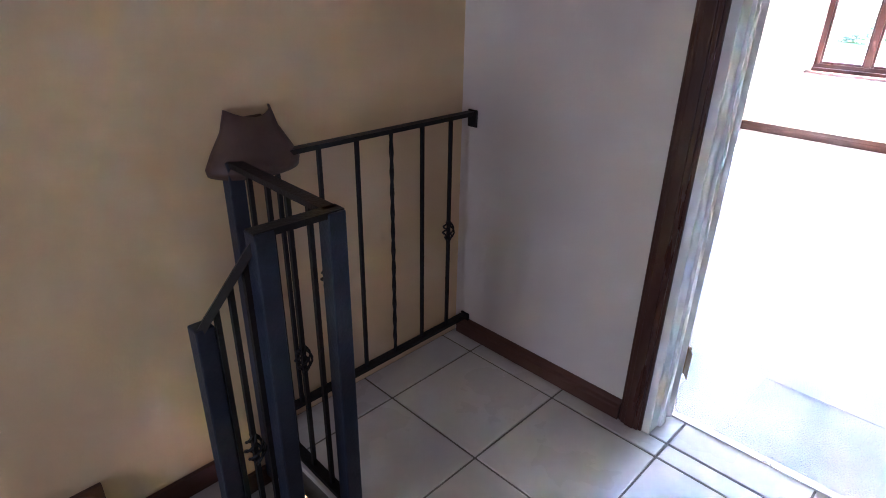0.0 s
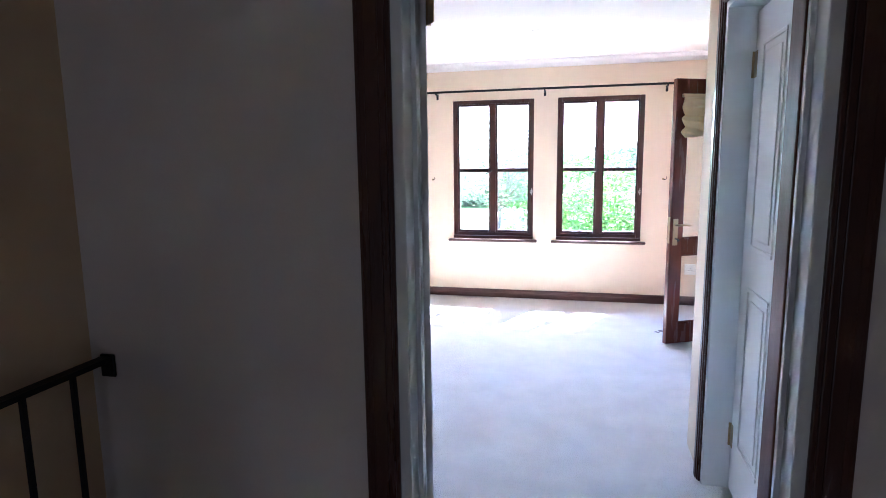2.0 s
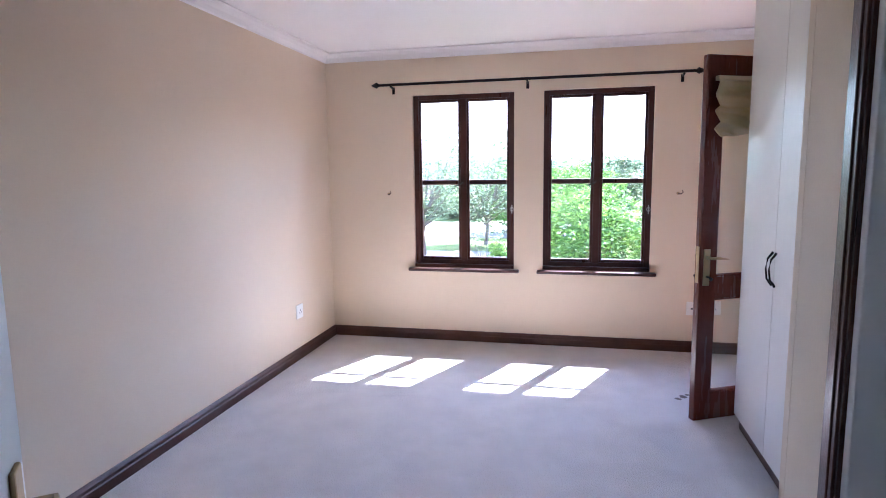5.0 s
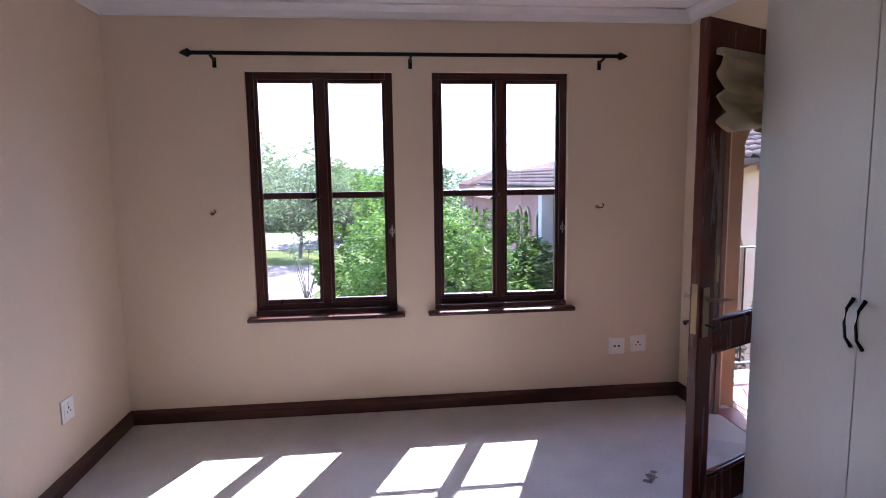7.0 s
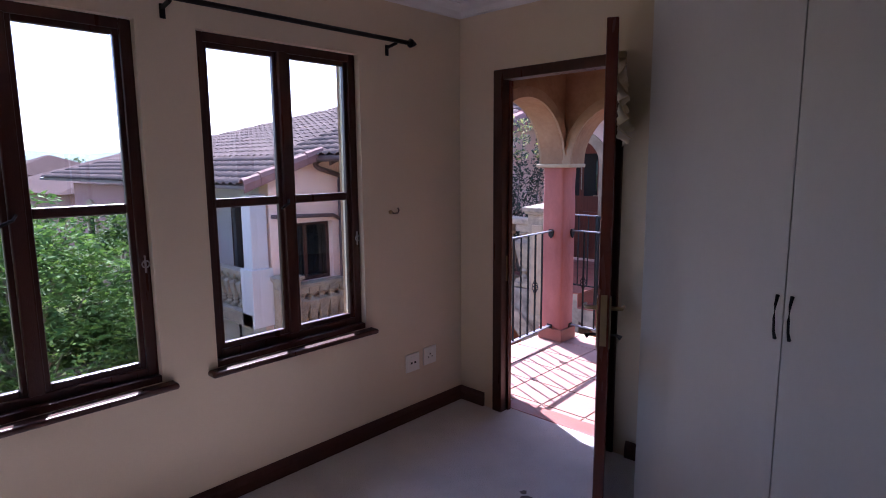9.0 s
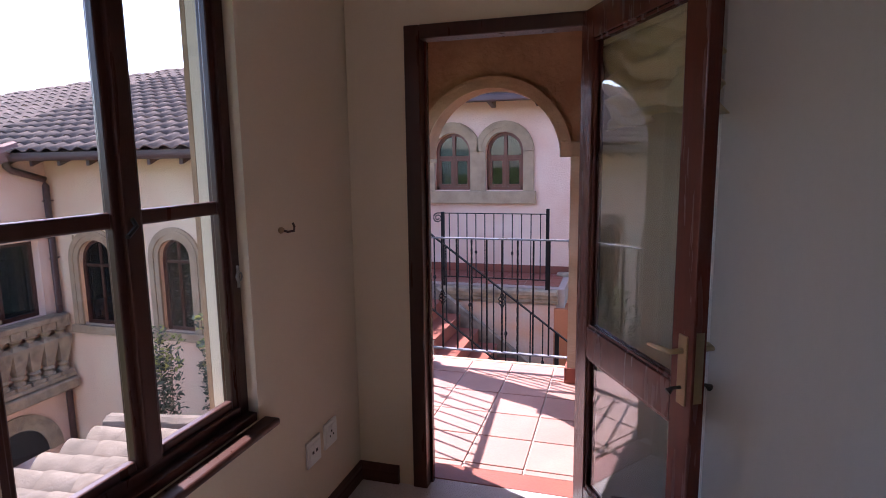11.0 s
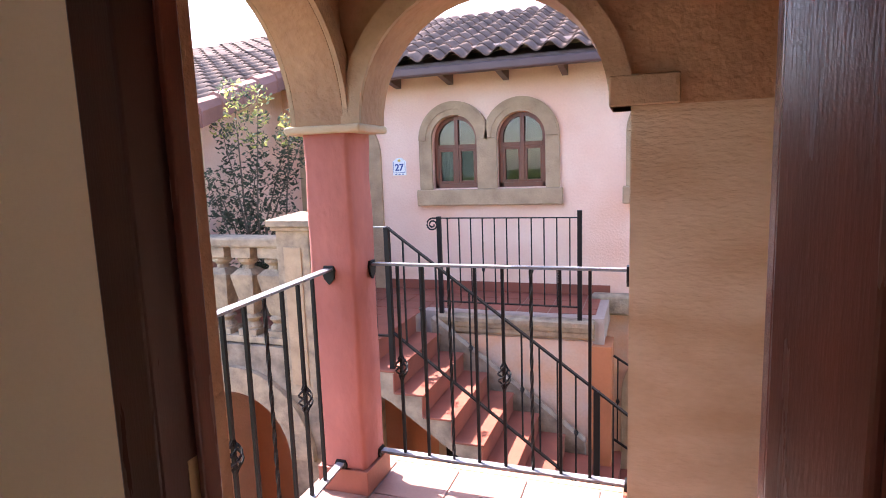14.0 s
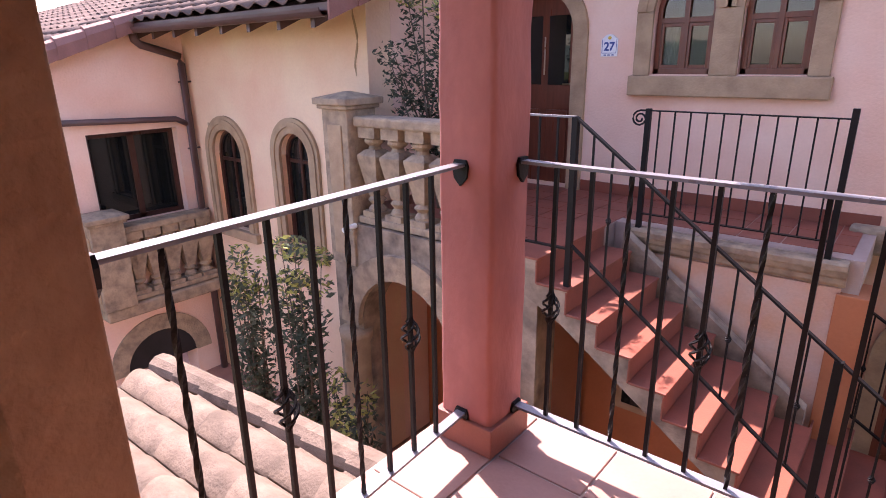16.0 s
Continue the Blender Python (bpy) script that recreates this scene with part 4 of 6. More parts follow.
pillar()
skirt_p = thing("baseboard_pier", "terracotta tile skirting along the pier", "skirting board", (5.2, AY1, BF), kind="structure")
for i in range(3):
    part("tile", B(PE + 0.002 - 0.29 * i - 0.284, PE + 0.002 - 0.29 * i, AY1 - 0.0, AY1 + 0.014, BF, 0.085, 0.002), M_TERRASTEP, skirt_p)
part("tile", B(PE + 0.002, PE + 0.016, AY0, AY1 + 0.014, BF, 0.085, 0.002), M_TERRASTEP, skirt_p)
balc = thing("floor_balcony", "terracotta tiled balcony floor", "floor", (5.9, -1.5, BF), kind="structure")
part("bed", B(4.9, AX1 + 0.06, AY0 - 0.1, SY0 - 0.03, -0.30, BF - 0.006), M_MORTAR, balc)
part("edge", B(4.9, AX1 + 0.08, AY0 - 0.14, AY0 - 0.1, -0.30, BF - 0.002, 0.006), M_MOULD, balc)


def iron_rail(name, label, p, q, n, baskets=(), twists=(), zt=0.93, zb=0.115, z0=0.0, w=0.0115, top=M_RAILSHEEN, knot=0.46, brk=True, small=False, first=None, step=0.11):
    """A level wrought-iron railing from p to q (plan points): top and bottom bar, n balusters, brackets at its ends."""
    r = thing(name, label, "railing", ((p[0] + q[0]) / 2, (p[1] + q[1]) / 2, z0), "wrought iron railings")
    P, Q = Vector((*p, z0)), Vector((*q, z0))
    up = Vector((0, 0, 1))
    # level bars take the paler colour that paints sky sheen on them
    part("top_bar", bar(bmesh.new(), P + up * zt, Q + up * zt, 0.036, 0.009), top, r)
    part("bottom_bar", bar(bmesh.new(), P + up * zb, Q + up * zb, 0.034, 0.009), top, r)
    for i in range(n):
        o = P.lerp(Q, (i + 0.75) / (n + 0.5)) if first is None else P + (Q - P).normalized() * (first + step * i)
        b = part("baluster", bar(bmesh.new(), o + up * zb, o + up * zt, w * (0.9 if i in twists else 1.0), seg=40, twist=3.0 if i in twists else 0.0), M_IRON, r)
        if i in baskets:
            part("basket", basket(bmesh.new(), o + up * knot, 0.05 if small else 0.11, 0.014 if small else 0.026, 0.004), M_IRON, b)
    if brk:
        d = (Q - P).normalized()
        s = Vector((-d.y, d.x, 0))
        for o, sg in ((P, 1), (Q, -1)):
            for z in (zt, zb):
                k = bmesh.new()
                ax = "x" if abs(d.x) > 0.5 else "y"
                a0, c0 = (o.x, o.y) if ax == "x" else (o.y, o.x)
                a1 = a0 + 0.010 * sg * (d.x if ax == "x" else d.y)
                prism(k, ax, a0, a1, [(c0 - 0.02, z + 0.014), (c0 + 0.02, z + 0.014), (c0 + 0.028, z - 0.005), (c0 + 0.022, z - 0.04), (c0, z - 0.062), (c0 - 0.022, z - 0.04), (c0 - 0.028, z - 0.005)])
                part("bracket", k, M_IRON, r)
    return r


iron_rail("balcony_railing", "black wrought-iron balcony railing, top bar greyed as sky sheen, under the south arch", (6.635, RY), (PE + 0.002, RY), 8, (0, 4), (2, 5), 0.92, 0.105, knot=0.485, first=0.118, step=0.109)
iron_rail("balcony_railing", "black wrought-iron balcony railing, top bar greyed as sky sheen, under the east arch", (RX + 0.005, AY1 - 0.002), (RX - 0.065, -1.032), 8, (1, 5), (3, 7), 0.92, 0.105, knot=0.485, first=0.148, step=0.108)

# ---- lean-to roof below the balcony ----
lean = thing("lean_to_roof", "pale clay barrel-tiled lean-to roof below the balcony", "roof", (8.0, -1.0, -0.8), kind="structure")


def lean_z(x):
    return -0.74 - 0.09 * (x - 6.75)


bm = bmesh.new()
prism(bm, "y", -2.42, 0.6, [(6.87, lean_z(6.87) - 0.02), (9.9, lean_z(9.9) - 0.02), (9.9, lean_z(9.9) - 0.14), (6.87, lean_z(6.87) - 0.14)])
part("deck", bm, M_ROOFPALE, lean)
part("wall", B(6.87, 9.75, -2.36, 0.5, -2.9, -1.17), M_CREAMEXT, lean)


# ---- courtyard: upper landing, stair and facade ----
GZ = -2.9                        # ground
FY = -6.20                       # facade
LZ = -0.085                       # upper landing
TY = -4.00                       # front of stair and terrace
KY = -5.25                       # line of the back railing

solid("courtyard_floor", B(2.5, 14.0, -7.0, 0.6, GZ - 0.2, GZ + 0.004), M_TERRA, "terracotta paved courtyard floor", "paving", kind="structure")
facade = bmesh.new()
FW = ((7.545, 0.258), (6.81, 0.258))
slab_with_holes(facade, "y", FY - 0.3, FY, 2.0, 9.698, GZ, 2.55, [(7.28, 7.81, 1.06, 1.90), (6.545, 7.075, 1.06, 1.90), (8.575, 9.335, LZ, 1.95), (5.08, 5.62, 1.06, 1.90)])
solid("facade_wall", facade, M_PALEPINK, "pale pink plastered facade with arched windows", "wall", kind="structure")


def arched_window(c, r, zb, zs, y, axis="y", name="arched_window", lace=False):
    """A two-leaf arched wooden window set back in its opening."""
    w = thing(name, "arched red-brown wooden window with four panes", "window", (c, y, zb), "arched windows", kind="structure")
    yb = y - 0.10
    bm = bmesh.new()
    arch_top(bm, axis, yb - 0.05, y - 0.004, c - r - 0.005, c + r + 0.005, c, r - 0.002, zs, zs + r + 0.02)
    part("spandrel", bm, M_PALEPINK, w)
    f = bmesh.new()
    ring(f, axis, yb - 0.02, yb + 0.03, c, r - 0.045, r - 0.003, zs, legs=zs - zb)
    box(f, c - r + 0.003, c + r - 0.003, yb - 0.02, yb + 0.03, zb, zb + 0.05, 0.003)
    part("frame", f, M_FACDOOR, w)
    f = bmesh.new()
    box(f, c - 0.022, c + 0.022, yb - 0.015, yb + 0.034, zb + 0.05, zs + r - 0.045, 0.003)
    part("mullion", f, M_FACDOOR, w)
    part("transom", B(c - r + 0.045, c + r - 0.045, yb - 0.014, yb + 0.032, zs - 0.10, zs - 0.055, 0.003), M_FACDOOR, w)
    for sgn in (-1, 1):
        a, b = sorted((c + sgn * 0.022, c + sgn * (r - 0.045)))
        for z0, z1 in ((zb + 0.05, zs - 0.10),):
            s = bmesh.new()
            for p in ((a, a + 0.025, z0, z1), (b - 0.025, b, z0, z1), (a + 0.025, b - 0.025, z0, z0 + 0.03), (a + 0.025, b - 0.025, z1 - 0.03, z1)):
                box(s, p[0], p[1], yb - 0.008, yb + 0.024, p[2], p[3], 0.003)
            part("sash", s, M_FACDOOR, w)
            part("pane", B(a + 0.02, b - 0.02, yb - 0.003, yb + 0.003, z0 + 0.02, z1 - 0.02), M_PANE, w)
        g = bmesh.new()
        pts = [(c + sgn * 0.02, zs - 0.06)] + [(c + sgn * (r - 0.04) * math.sin(t), zs + (r - 0.04) * math.cos(t)) for t in [i * math.pi / 20 for i in range(1, 11)]] + [(c + sgn * (r - 0.04), zs - 0.06)]
        prism(g, axis, yb - 0.003, yb + 0.003, pts)
        part("pane", g, M_PANE, w)
    # flat sheet close behind the panes; its colour paints the room's shade
    part("dark_sheet", B(c - r - 0.003, c + r + 0.003, yb - 0.17, yb - 0.16, zb, zs + r), M_UNLIT, w, "dark sheet standing in for the unlit room behind the glass")
    if lace:
        bm, rows = bmesh.new(), []
        for i in range(49):
            u = c + 0.01 + (r - 0.06) * i / 48
            d = yb - 0.06 + 0.014 * math.sin(i * 0.82) + 0.005 * math.sin(i * 2.3)
            rows.append([bm.verts.new((u, d, z)) for z in (zb + 0.06, zs - 0.12)])
        for p, q in zip(rows, rows[1:]):
            bm.faces.new([p[0], q[0], q[1], p[1]])
        part("lace_curtain", bm, M_LACE, w, "white lace half curtain", True)
    return w


for c, r in FW:
    arched_window(c, r, 1.06, 1.59, FY, lace=c > 7)
arched_window(5.35, 0.258, 1.06, 1.59, FY)


def surround(cs, r0, r1, zb, zs, y, x0, x1):
    s = thing("window_surround", "sandstone surround round a pair of arched windows", "window surround", ((x0 + x1) / 2, y, zb), kind="structure")
    for c in cs:
        m = bmesh.new()
        ring(m, "y", y + 0.002, y + 0.045, c, r0, r1, zs)
        ring(m, "y", y + 0.046, y + 0.058, c, r0 + 0.06, r1 - 0.02, zs)
        part("arch_moulding", m, M_MOULD, s)
    edges = [(x0, cs[0] - r0)] + [(cs[i] + r0, cs[i + 1] - r0) for i in range(len(cs) - 1)] + [(cs[-1] + r0, x1)]
    for a, b in edges:
        if b - a > 0.02:
            part("leg", B(a, b, y + 0.002, y + 0.04, zb - 0.01, zs - 0.001, 0.006), M_MOULD, s)
    part("sill", B(x0 - 0.03, x1 + 0.03, y + 0.002, y + 0.075, zb - 0.185, zb - 0.011, 0.012), M_MOULD, s)


surround([6.81, 7.545], 0.258, 0.405, 1.06, 1.59, FY, 6.405, 7.95)
surround([5.35], 0.258, 0.405, 1.06, 1.59, FY, 4.945, 5.755)


def front_door():
    c, r, zs = 8.955, 0.38, 1.45
    d = thing("front_door", "arched red-brown front door with two dark glass panels", "door", (c, FY, LZ), kind="structure")
    yb = FY - 0.12
    bm = bmesh.new()
    arch_top(bm, "y", yb - 0.05, FY - 0.004, c - r - 0.005, c + r + 0.005, c, r - 0.002, zs, zs + r + 0.2)
    part("spandrel", bm, M_PALEPINK, d)
    m = bmesh.new()
    ring(m, "y", FY + 0.002, FY + 0.04, c, r, r + 0.15, zs, legs=zs - LZ)
    part("surround", m, M_MOULD, d, "sandstone door surround")
    pts = [(c - r, LZ + 0.02), (c + r, LZ + 0.02)] + [(c + r * math.cos(t), zs + r * math.sin(t)) for t in [i * math.pi / 20 for i in range(21)]]
    part("leaf", prism(bmesh.new(), "y", yb - 0.03, yb + 0.01, pts), M_FACDOOR, d)
    for a, b in ((c - 0.28, c - 0.04), (c + 0.04, c + 0.28)):
        part("glass_panel", B(a, b, yb + 0.011, yb + 0.014, 0.95, 1.62), M_OPAQUEPANE, d)
        part("panel", B(a, b, yb + 0.010, yb + 0.022, LZ + 0.2, 0.7, 0.01), M_FACDOOR, d)
    part("grip", B(c - 0.006, c + 0.006, yb + 0.014, yb + 0.03, 1.05, 1.42, 0.003), M_STEEL, d)
    h = bmesh.new()
    box(h, c - 0.35, c - 0.315, yb + 0.01, yb + 0.018, 0.83, 1.03, 0.003)
    tube(h, [(c - 0.333, yb + 0.015, 0.96), (c - 0.333, yb + 0.06, 0.96), (c - 0.24, yb + 0.062, 0.96)], 0.009, 8)
    part("handle", h, M_BRASS, d, "brass lever handle")


front_door()


def number_plate():
    x, y, z = 8.205, FY + 0.002, 1.31
    p = thing("house_number", "white enamel house number plate with the number 27", "house number", (x, y, z))
    pts = [(x - 0.08, z - 0.09), (x + 0.08, z - 0.09), (x + 0.08, z + 0.065)] + [(x + 0.055 * math.cos(t), z + 0.072 + 0.035 * math.sin(t)) for t in [i * math.pi / 8 for i in range(1, 8)]] + [(x - 0.08, z + 0.065)]
    part("plate", prism(bmesh.new(), "y", y, y + 0.012, pts), M_ENAMEL, p)
    b = bmesh.new()
    for a in ((x - 0.072, x + 0.072, z - 0.062, z - 0.058), (x - 0.072, x - 0.068, z - 0.058, z + 0.06), (x + 0.068, x + 0.072, z - 0.058, z + 0.06)):
        box(b, a[0], a[1], y + 0.012, y + 0.0135, a[2], a[3])
    for k in (-0.04, 0, 0.04):
        box(b, x + k - 0.012, x + k + 0.012, y + 0.012, y + 0.0135, z - 0.082, z - 0.072)
    part("border", b, M_BLUE, p, "blue painted border")
    part("sun_motif", lathe(bmesh.new(), (x, y + 0.012, z + 0.075), [(0.001, -0.016), (0.014, -0.009), (0.018, 0.0), (0.014, 0.009), (0.001, 0.016)], 12), M_YELLOW, p, "yellow painted motif")
    cu = bpy.data.curves.new("numeral", "FONT")
    cu.body, cu.size, cu.align_x, cu.align_y, cu.extrude = "27", 0.105, "CENTER", "CENTER", 0.001
    cu.offset = 0.003
    cu.materials.append(M_BLUE)
    t = new("numeral", cu)
    t.parent = p
    t.matrix_parent_inverse = p.matrix_basis.inverted()
    t.matrix_basis = pose(x, y + 0.0135, z - 0.005, 90, 0, 180)
    t["label"] = "blue numeral 27"


number_plate()

# terrace, landing, ledge
terr = thing("upper_landing", "raised terrace with red tiled floor and stone edge", "terrace", (8.0, -5.6, LZ), kind="structure")
tb = bmesh.new()
box(tb, 7.62, 9.69, FY, KY, LZ - 0.25, LZ - 0.006)
box(tb, 7.62, 9.69, KY, TY - 0.15, LZ - 0.25, LZ - 0.006)
box(tb, 5.9, 7.62, FY, KY - 0.02, LZ - 0.25, LZ - 0.006)
part("bed", tb, M_MORTAR, terr)
lb = bmesh.new()
prof = [(KY - 0.15, LZ - 0.008), (KY + 0.055, LZ - 0.02), (KY + 0.07, LZ - 0.035), (KY + 0.07, LZ - 0.075), (KY + 0.055, LZ - 0.082), (KY + 0.05, LZ - 0.12), (KY + 0.03, LZ - 0.14), (KY + 0.03, LZ - 0.175), (KY + 0.005, LZ - 0.20), (KY - 0.15, LZ - 0.21)]
prism(lb, "x", 5.98, 7.46, prof)
part("ledge", lb, M_STONE, terr, "moulded grey stone ledge")
part("ledge", B(4.2, 6.08, FY + 0.001, FY + 0.16, LZ - 0.17, LZ + 0.04, 0.03, 3), M_STONE, terr, "moulded grey stone ledge")
part("wall", B(6.0, 7.46, FY + 0.3, KY, GZ, LZ - 0.215), M_PEACH, terr, "peach peeling plaster")
part("pilaster", B(5.83, 6.02, KY - 0.3, KY + 0.04, GZ, LZ - 0.24, 0.006), M_ORANGE, terr, "orange plastered pilaster")
solid("facade_skirting", B(5.9, 8.42, FY + 0.001, FY + 0.014, LZ, LZ + 0.11, 0.003), M_TERRASTEP, "red tile skirting along the facade", "skirting board", kind="structure")


def lower_facade():
    """The orange wall below the landing's level, with an arched door in a stone surround."""
    c, r, zs = 5.20, 0.44, -1.10
    w = bmesh.new()
    slab_with_holes(w, "y", FY + 0.001, FY + 0.05, 3.0, 5.99, GZ, LZ - 0.18, [(c - r, c + r, GZ, zs + r + 0.005)])
    solid("lower_facade_wall", w, M_PEACH, "orange-pink peeling plaster wall below the landing", "wall", kind="structure")
    d = thing("door_lower", "arched red-brown door in a sandstone surround", "door", (c, FY, GZ), kind="structure")
    part("spandrel", arch_top(bmesh.new(), "y", FY + 0.004, FY + 0.048, c - r + 0.001, c + r - 0.001, c, r - 0.004, zs, zs + r + 0.003), M_PEACH, d)
    part("surround", ring(bmesh.new(), "y", FY + 0.051, FY + 0.085, c, r - 0.005, r + 0.14, zs, legs=zs - GZ), M_MOULD, d, "sandstone surround")
    pts = [(c - r + 0.002, GZ), (c + r - 0.002, GZ)] + [(c + (r - 0.006) * math.cos(t), zs + (r - 0.006) * math.sin(t)) for t in [i * math.pi / 20 for i in range(21)]]
    part("leaf", prism(bmesh.new(), "y", FY + 0.002, FY + 0.02, pts), M_FACDOOR, d)
    for k in (-1, 1):
        part("panel", B(c + k * 0.05, c + k * 0.36, FY + 0.02, FY + 0.032, GZ + 0.25, GZ + 0.95, 0.008), M_FACDOOR, d)
        part("panel", B(c + k * 0.05, c + k * 0.36, FY + 0.02, FY + 0.032, GZ + 1.1, zs - 0.02, 0.008), M_FACDOOR, d)


lower_facade()


def stair_out():
    s = thing("outdoor_staircase", "outdoor stair of red tiled steps with weathered concrete sides", "stairs", (6.5, -5.2, LZ), kind="structure")
    g, h, n = 0.232, 0.172, 11
    x, z = 7.623, LZ
    prof = [(x + 0.12, z - 0.004)]
    for i in range(n):
        prof += [(x - g * i, z - h * i - 0.008), (x - g * i, z - h * (i + 1) - 0.008)]
    xe, ze = x - g * n, z - h * n
    prof += [(xe, ze - 0.16), (x - 0.20, z - 0.42), (x + 0.12, z - 0.26)]
    bm = bmesh.new()
    prism(bm, "y", KY + 0.2, TY, prof)
    part("flight", bm, M_CONC, s, "weathered concrete flight")
    for i in range(n):
        xa, za = x - g * i, z - h * (i + 1)
        part("riser", B(xa - 0.006, xa + 0.006, (KY + 0.20 if i < 7 else KY - 0.28), TY + 0.004, za, za + h - 0.012, 0.002), M_TERRASTEP, s)
        part("tread", B(xa - g - 0.015, xa - 0.007, (KY + 0.20 if i < 7 else KY - 0.28), TY + 0.006, za - 0.006, za + 0.012, 0.004), M_TERRASTEP, s)
    part("tread", B(x - 0.015, x + 0.30, KY + 0.20, TY + 0.006, z - 0.006, z + 0.012, 0.004), M_TERRASTEP, s)
    bm = bmesh.new()
    prism(bm, "y", KY + 0.09, KY + 0.19, [(x - 0.16, z - 0.02), (x - 7 * g + 0.05, z - 7 * h + 0.12), (x - 7 * g + 0.05, GZ), (x - 0.16, GZ)])
    part("side_wall", bm, M_CONC, s)
    part("lower_landing", B(xe - 1.3, xe, KY + 0.1, TY, ze - 0.2, ze, 0.004), M_TERRASTEP, s)
    part("lower_wall", B(xe - 1.3, xe - 0.02, KY + 0.12, TY - 0.05, GZ, ze - 0.2), M_PALEPINK, s)
    return xe, ze


XE, ZE = stair_out()


def stair_rail():
    r = thing("stair_railing", "black wrought-iron railing following the outdoor stair", "railing", (7.2, TY, LZ))
    y, k = TY - 0.06, 0.172 / 0.232
    xt, xb = 7.418, XE + 0.05
    zt = 0.865

    def zz(x):
        return (x - xt) * k

    # level bar in the grey that paints the sky's reflection
    part("level_bar", bar(bmesh.new(), (xt, y, zt), (8.06, y, zt), 0.036, 0.012), M_RAILSHEEN, r)
    part("handrail", bar(bmesh.new(), (xt, y, zt), (xb, y, zt + zz(xb)), 0.036, 0.012), M_IRON, r)
    part("bottom_bar", bar(bmesh.new(), (xt, y, zt - 0.81), (xb, y, zt - 0.81 + zz(xb)), 0.03, 0.012), M_IRON, r)
    part("bottom_bar", bar(bmesh.new(), (xt, y, LZ + 0.1), (8.06, y, LZ + 0.1), 0.03, 0.012), M_IRON, r)
    part("post", B(xt - 0.02, xt + 0.02, y - 0.02, y + 0.02, LZ - 0.3, zt, 0.003), M_IRON, r)
    for px in (5.87, xb):
        part("post", B(px - 0.022, px + 0.022, y - 0.022, y + 0.022, zt - 1.1 + zz(px), zt + zz(px), 0.003), M_IRON, r)
    for i in range(17):
        x = xt - (xt - xb) * (i + 1) / 18
        b = part("baluster", bar(bmesh.new(), (x, y, zt - 0.81 + zz(x)), (x, y, zt + zz(x)), 0.012), M_IRON, r)
        if i % 3 == 1:
            part("knot", basket(bmesh.new(), (x, y, zt - 0.43 + zz(x)), 0.05, 0.014, 0.005), M_IRON, b)
    for i in range(4):
        x = 7.54 + 0.13 * i
        b = part("baluster", bar(bmesh.new(), (x, y, LZ + 0.1), (x, y, zt), 0.012), M_IRON, r)


stair_rail()


def back_rail():
    r = iron_rail("landing_railing", "black wrought-iron landing railing with a scroll at one end", (6.11, KY), (7.42, KY), 11, (3, 7), (), 0.905, 0.10, LZ, 0.011, M_IRON, 0.42, False, True)
    for x in (6.11, 7.42):
        part("post", B(x - 0.02, x + 0.02, KY - 0.02, KY + 0.02, LZ - 0.02, LZ + (0.92 if x > 7 else 0.97), 0.003), M_IRON, r)
    pts = []
    for i in range(22):
        t = i / 21 * 3.6 * math.pi
        rad = 0.062 * (1 - 0.75 * i / 21)
        pts.append((7.485 + rad * math.sin(t), KY, LZ + 0.905 - 0.062 + rad * math.cos(t)))
    part("scroll", tube(bmesh.new(), [(7.42, KY, LZ + 0.905)] + pts, 0.008, 6), M_IRON, r)


back_rail()


def lower_rail():
    """The railing on the wall side of the lower steps, falling with them."""
    r = thing("stair_railing", "black wrought-iron railing on the wall side of the lower steps", "railing", (6.03, KY - 0.25, -1.4))
    y, x0, x1, k = KY - 0.25, 6.03, 4.95, 0.62
    z0 = -0.37

    def zz(x):
        return (x - x0) * k

    part("handrail", bar(bmesh.new(), (x0, y, z0), (x1, y, z0 + zz(x1)), 0.034, 0.012), M_IRON, r)
    part("bottom_bar", bar(bmesh.new(), (x0, y, z0 - 0.82), (x1, y, z0 - 0.82 + zz(x1)), 0.03, 0.012), M_IRON, r)
    part("end_bar", bar(bmesh.new(), (x0 + 0.10, y, z0), (x0, y, z0), 0.034, 0.012), M_IRON, r)
    for x in (x0, x1):
        part("post", B(x - 0.02, x + 0.02, y - 0.02, y + 0.02, z0 - 1.1 + zz(x), z0 + zz(x), 0.003), M_IRON, r)
    for i in range(8):
        x = x0 - (x0 - x1) * (i + 1) / 9
        b = part("baluster", bar(bmesh.new(), (x, y, z0 - 0.82 + zz(x)), (x, y, z0 + zz(x)), 0.012), M_IRON, r)
        if i % 3 == 1:
            part("knot", basket(bmesh.new(), (x, y, z0 - 0.42 + zz(x)), 0.05, 0.014, 0.005), M_IRON, b)


lower_rail()


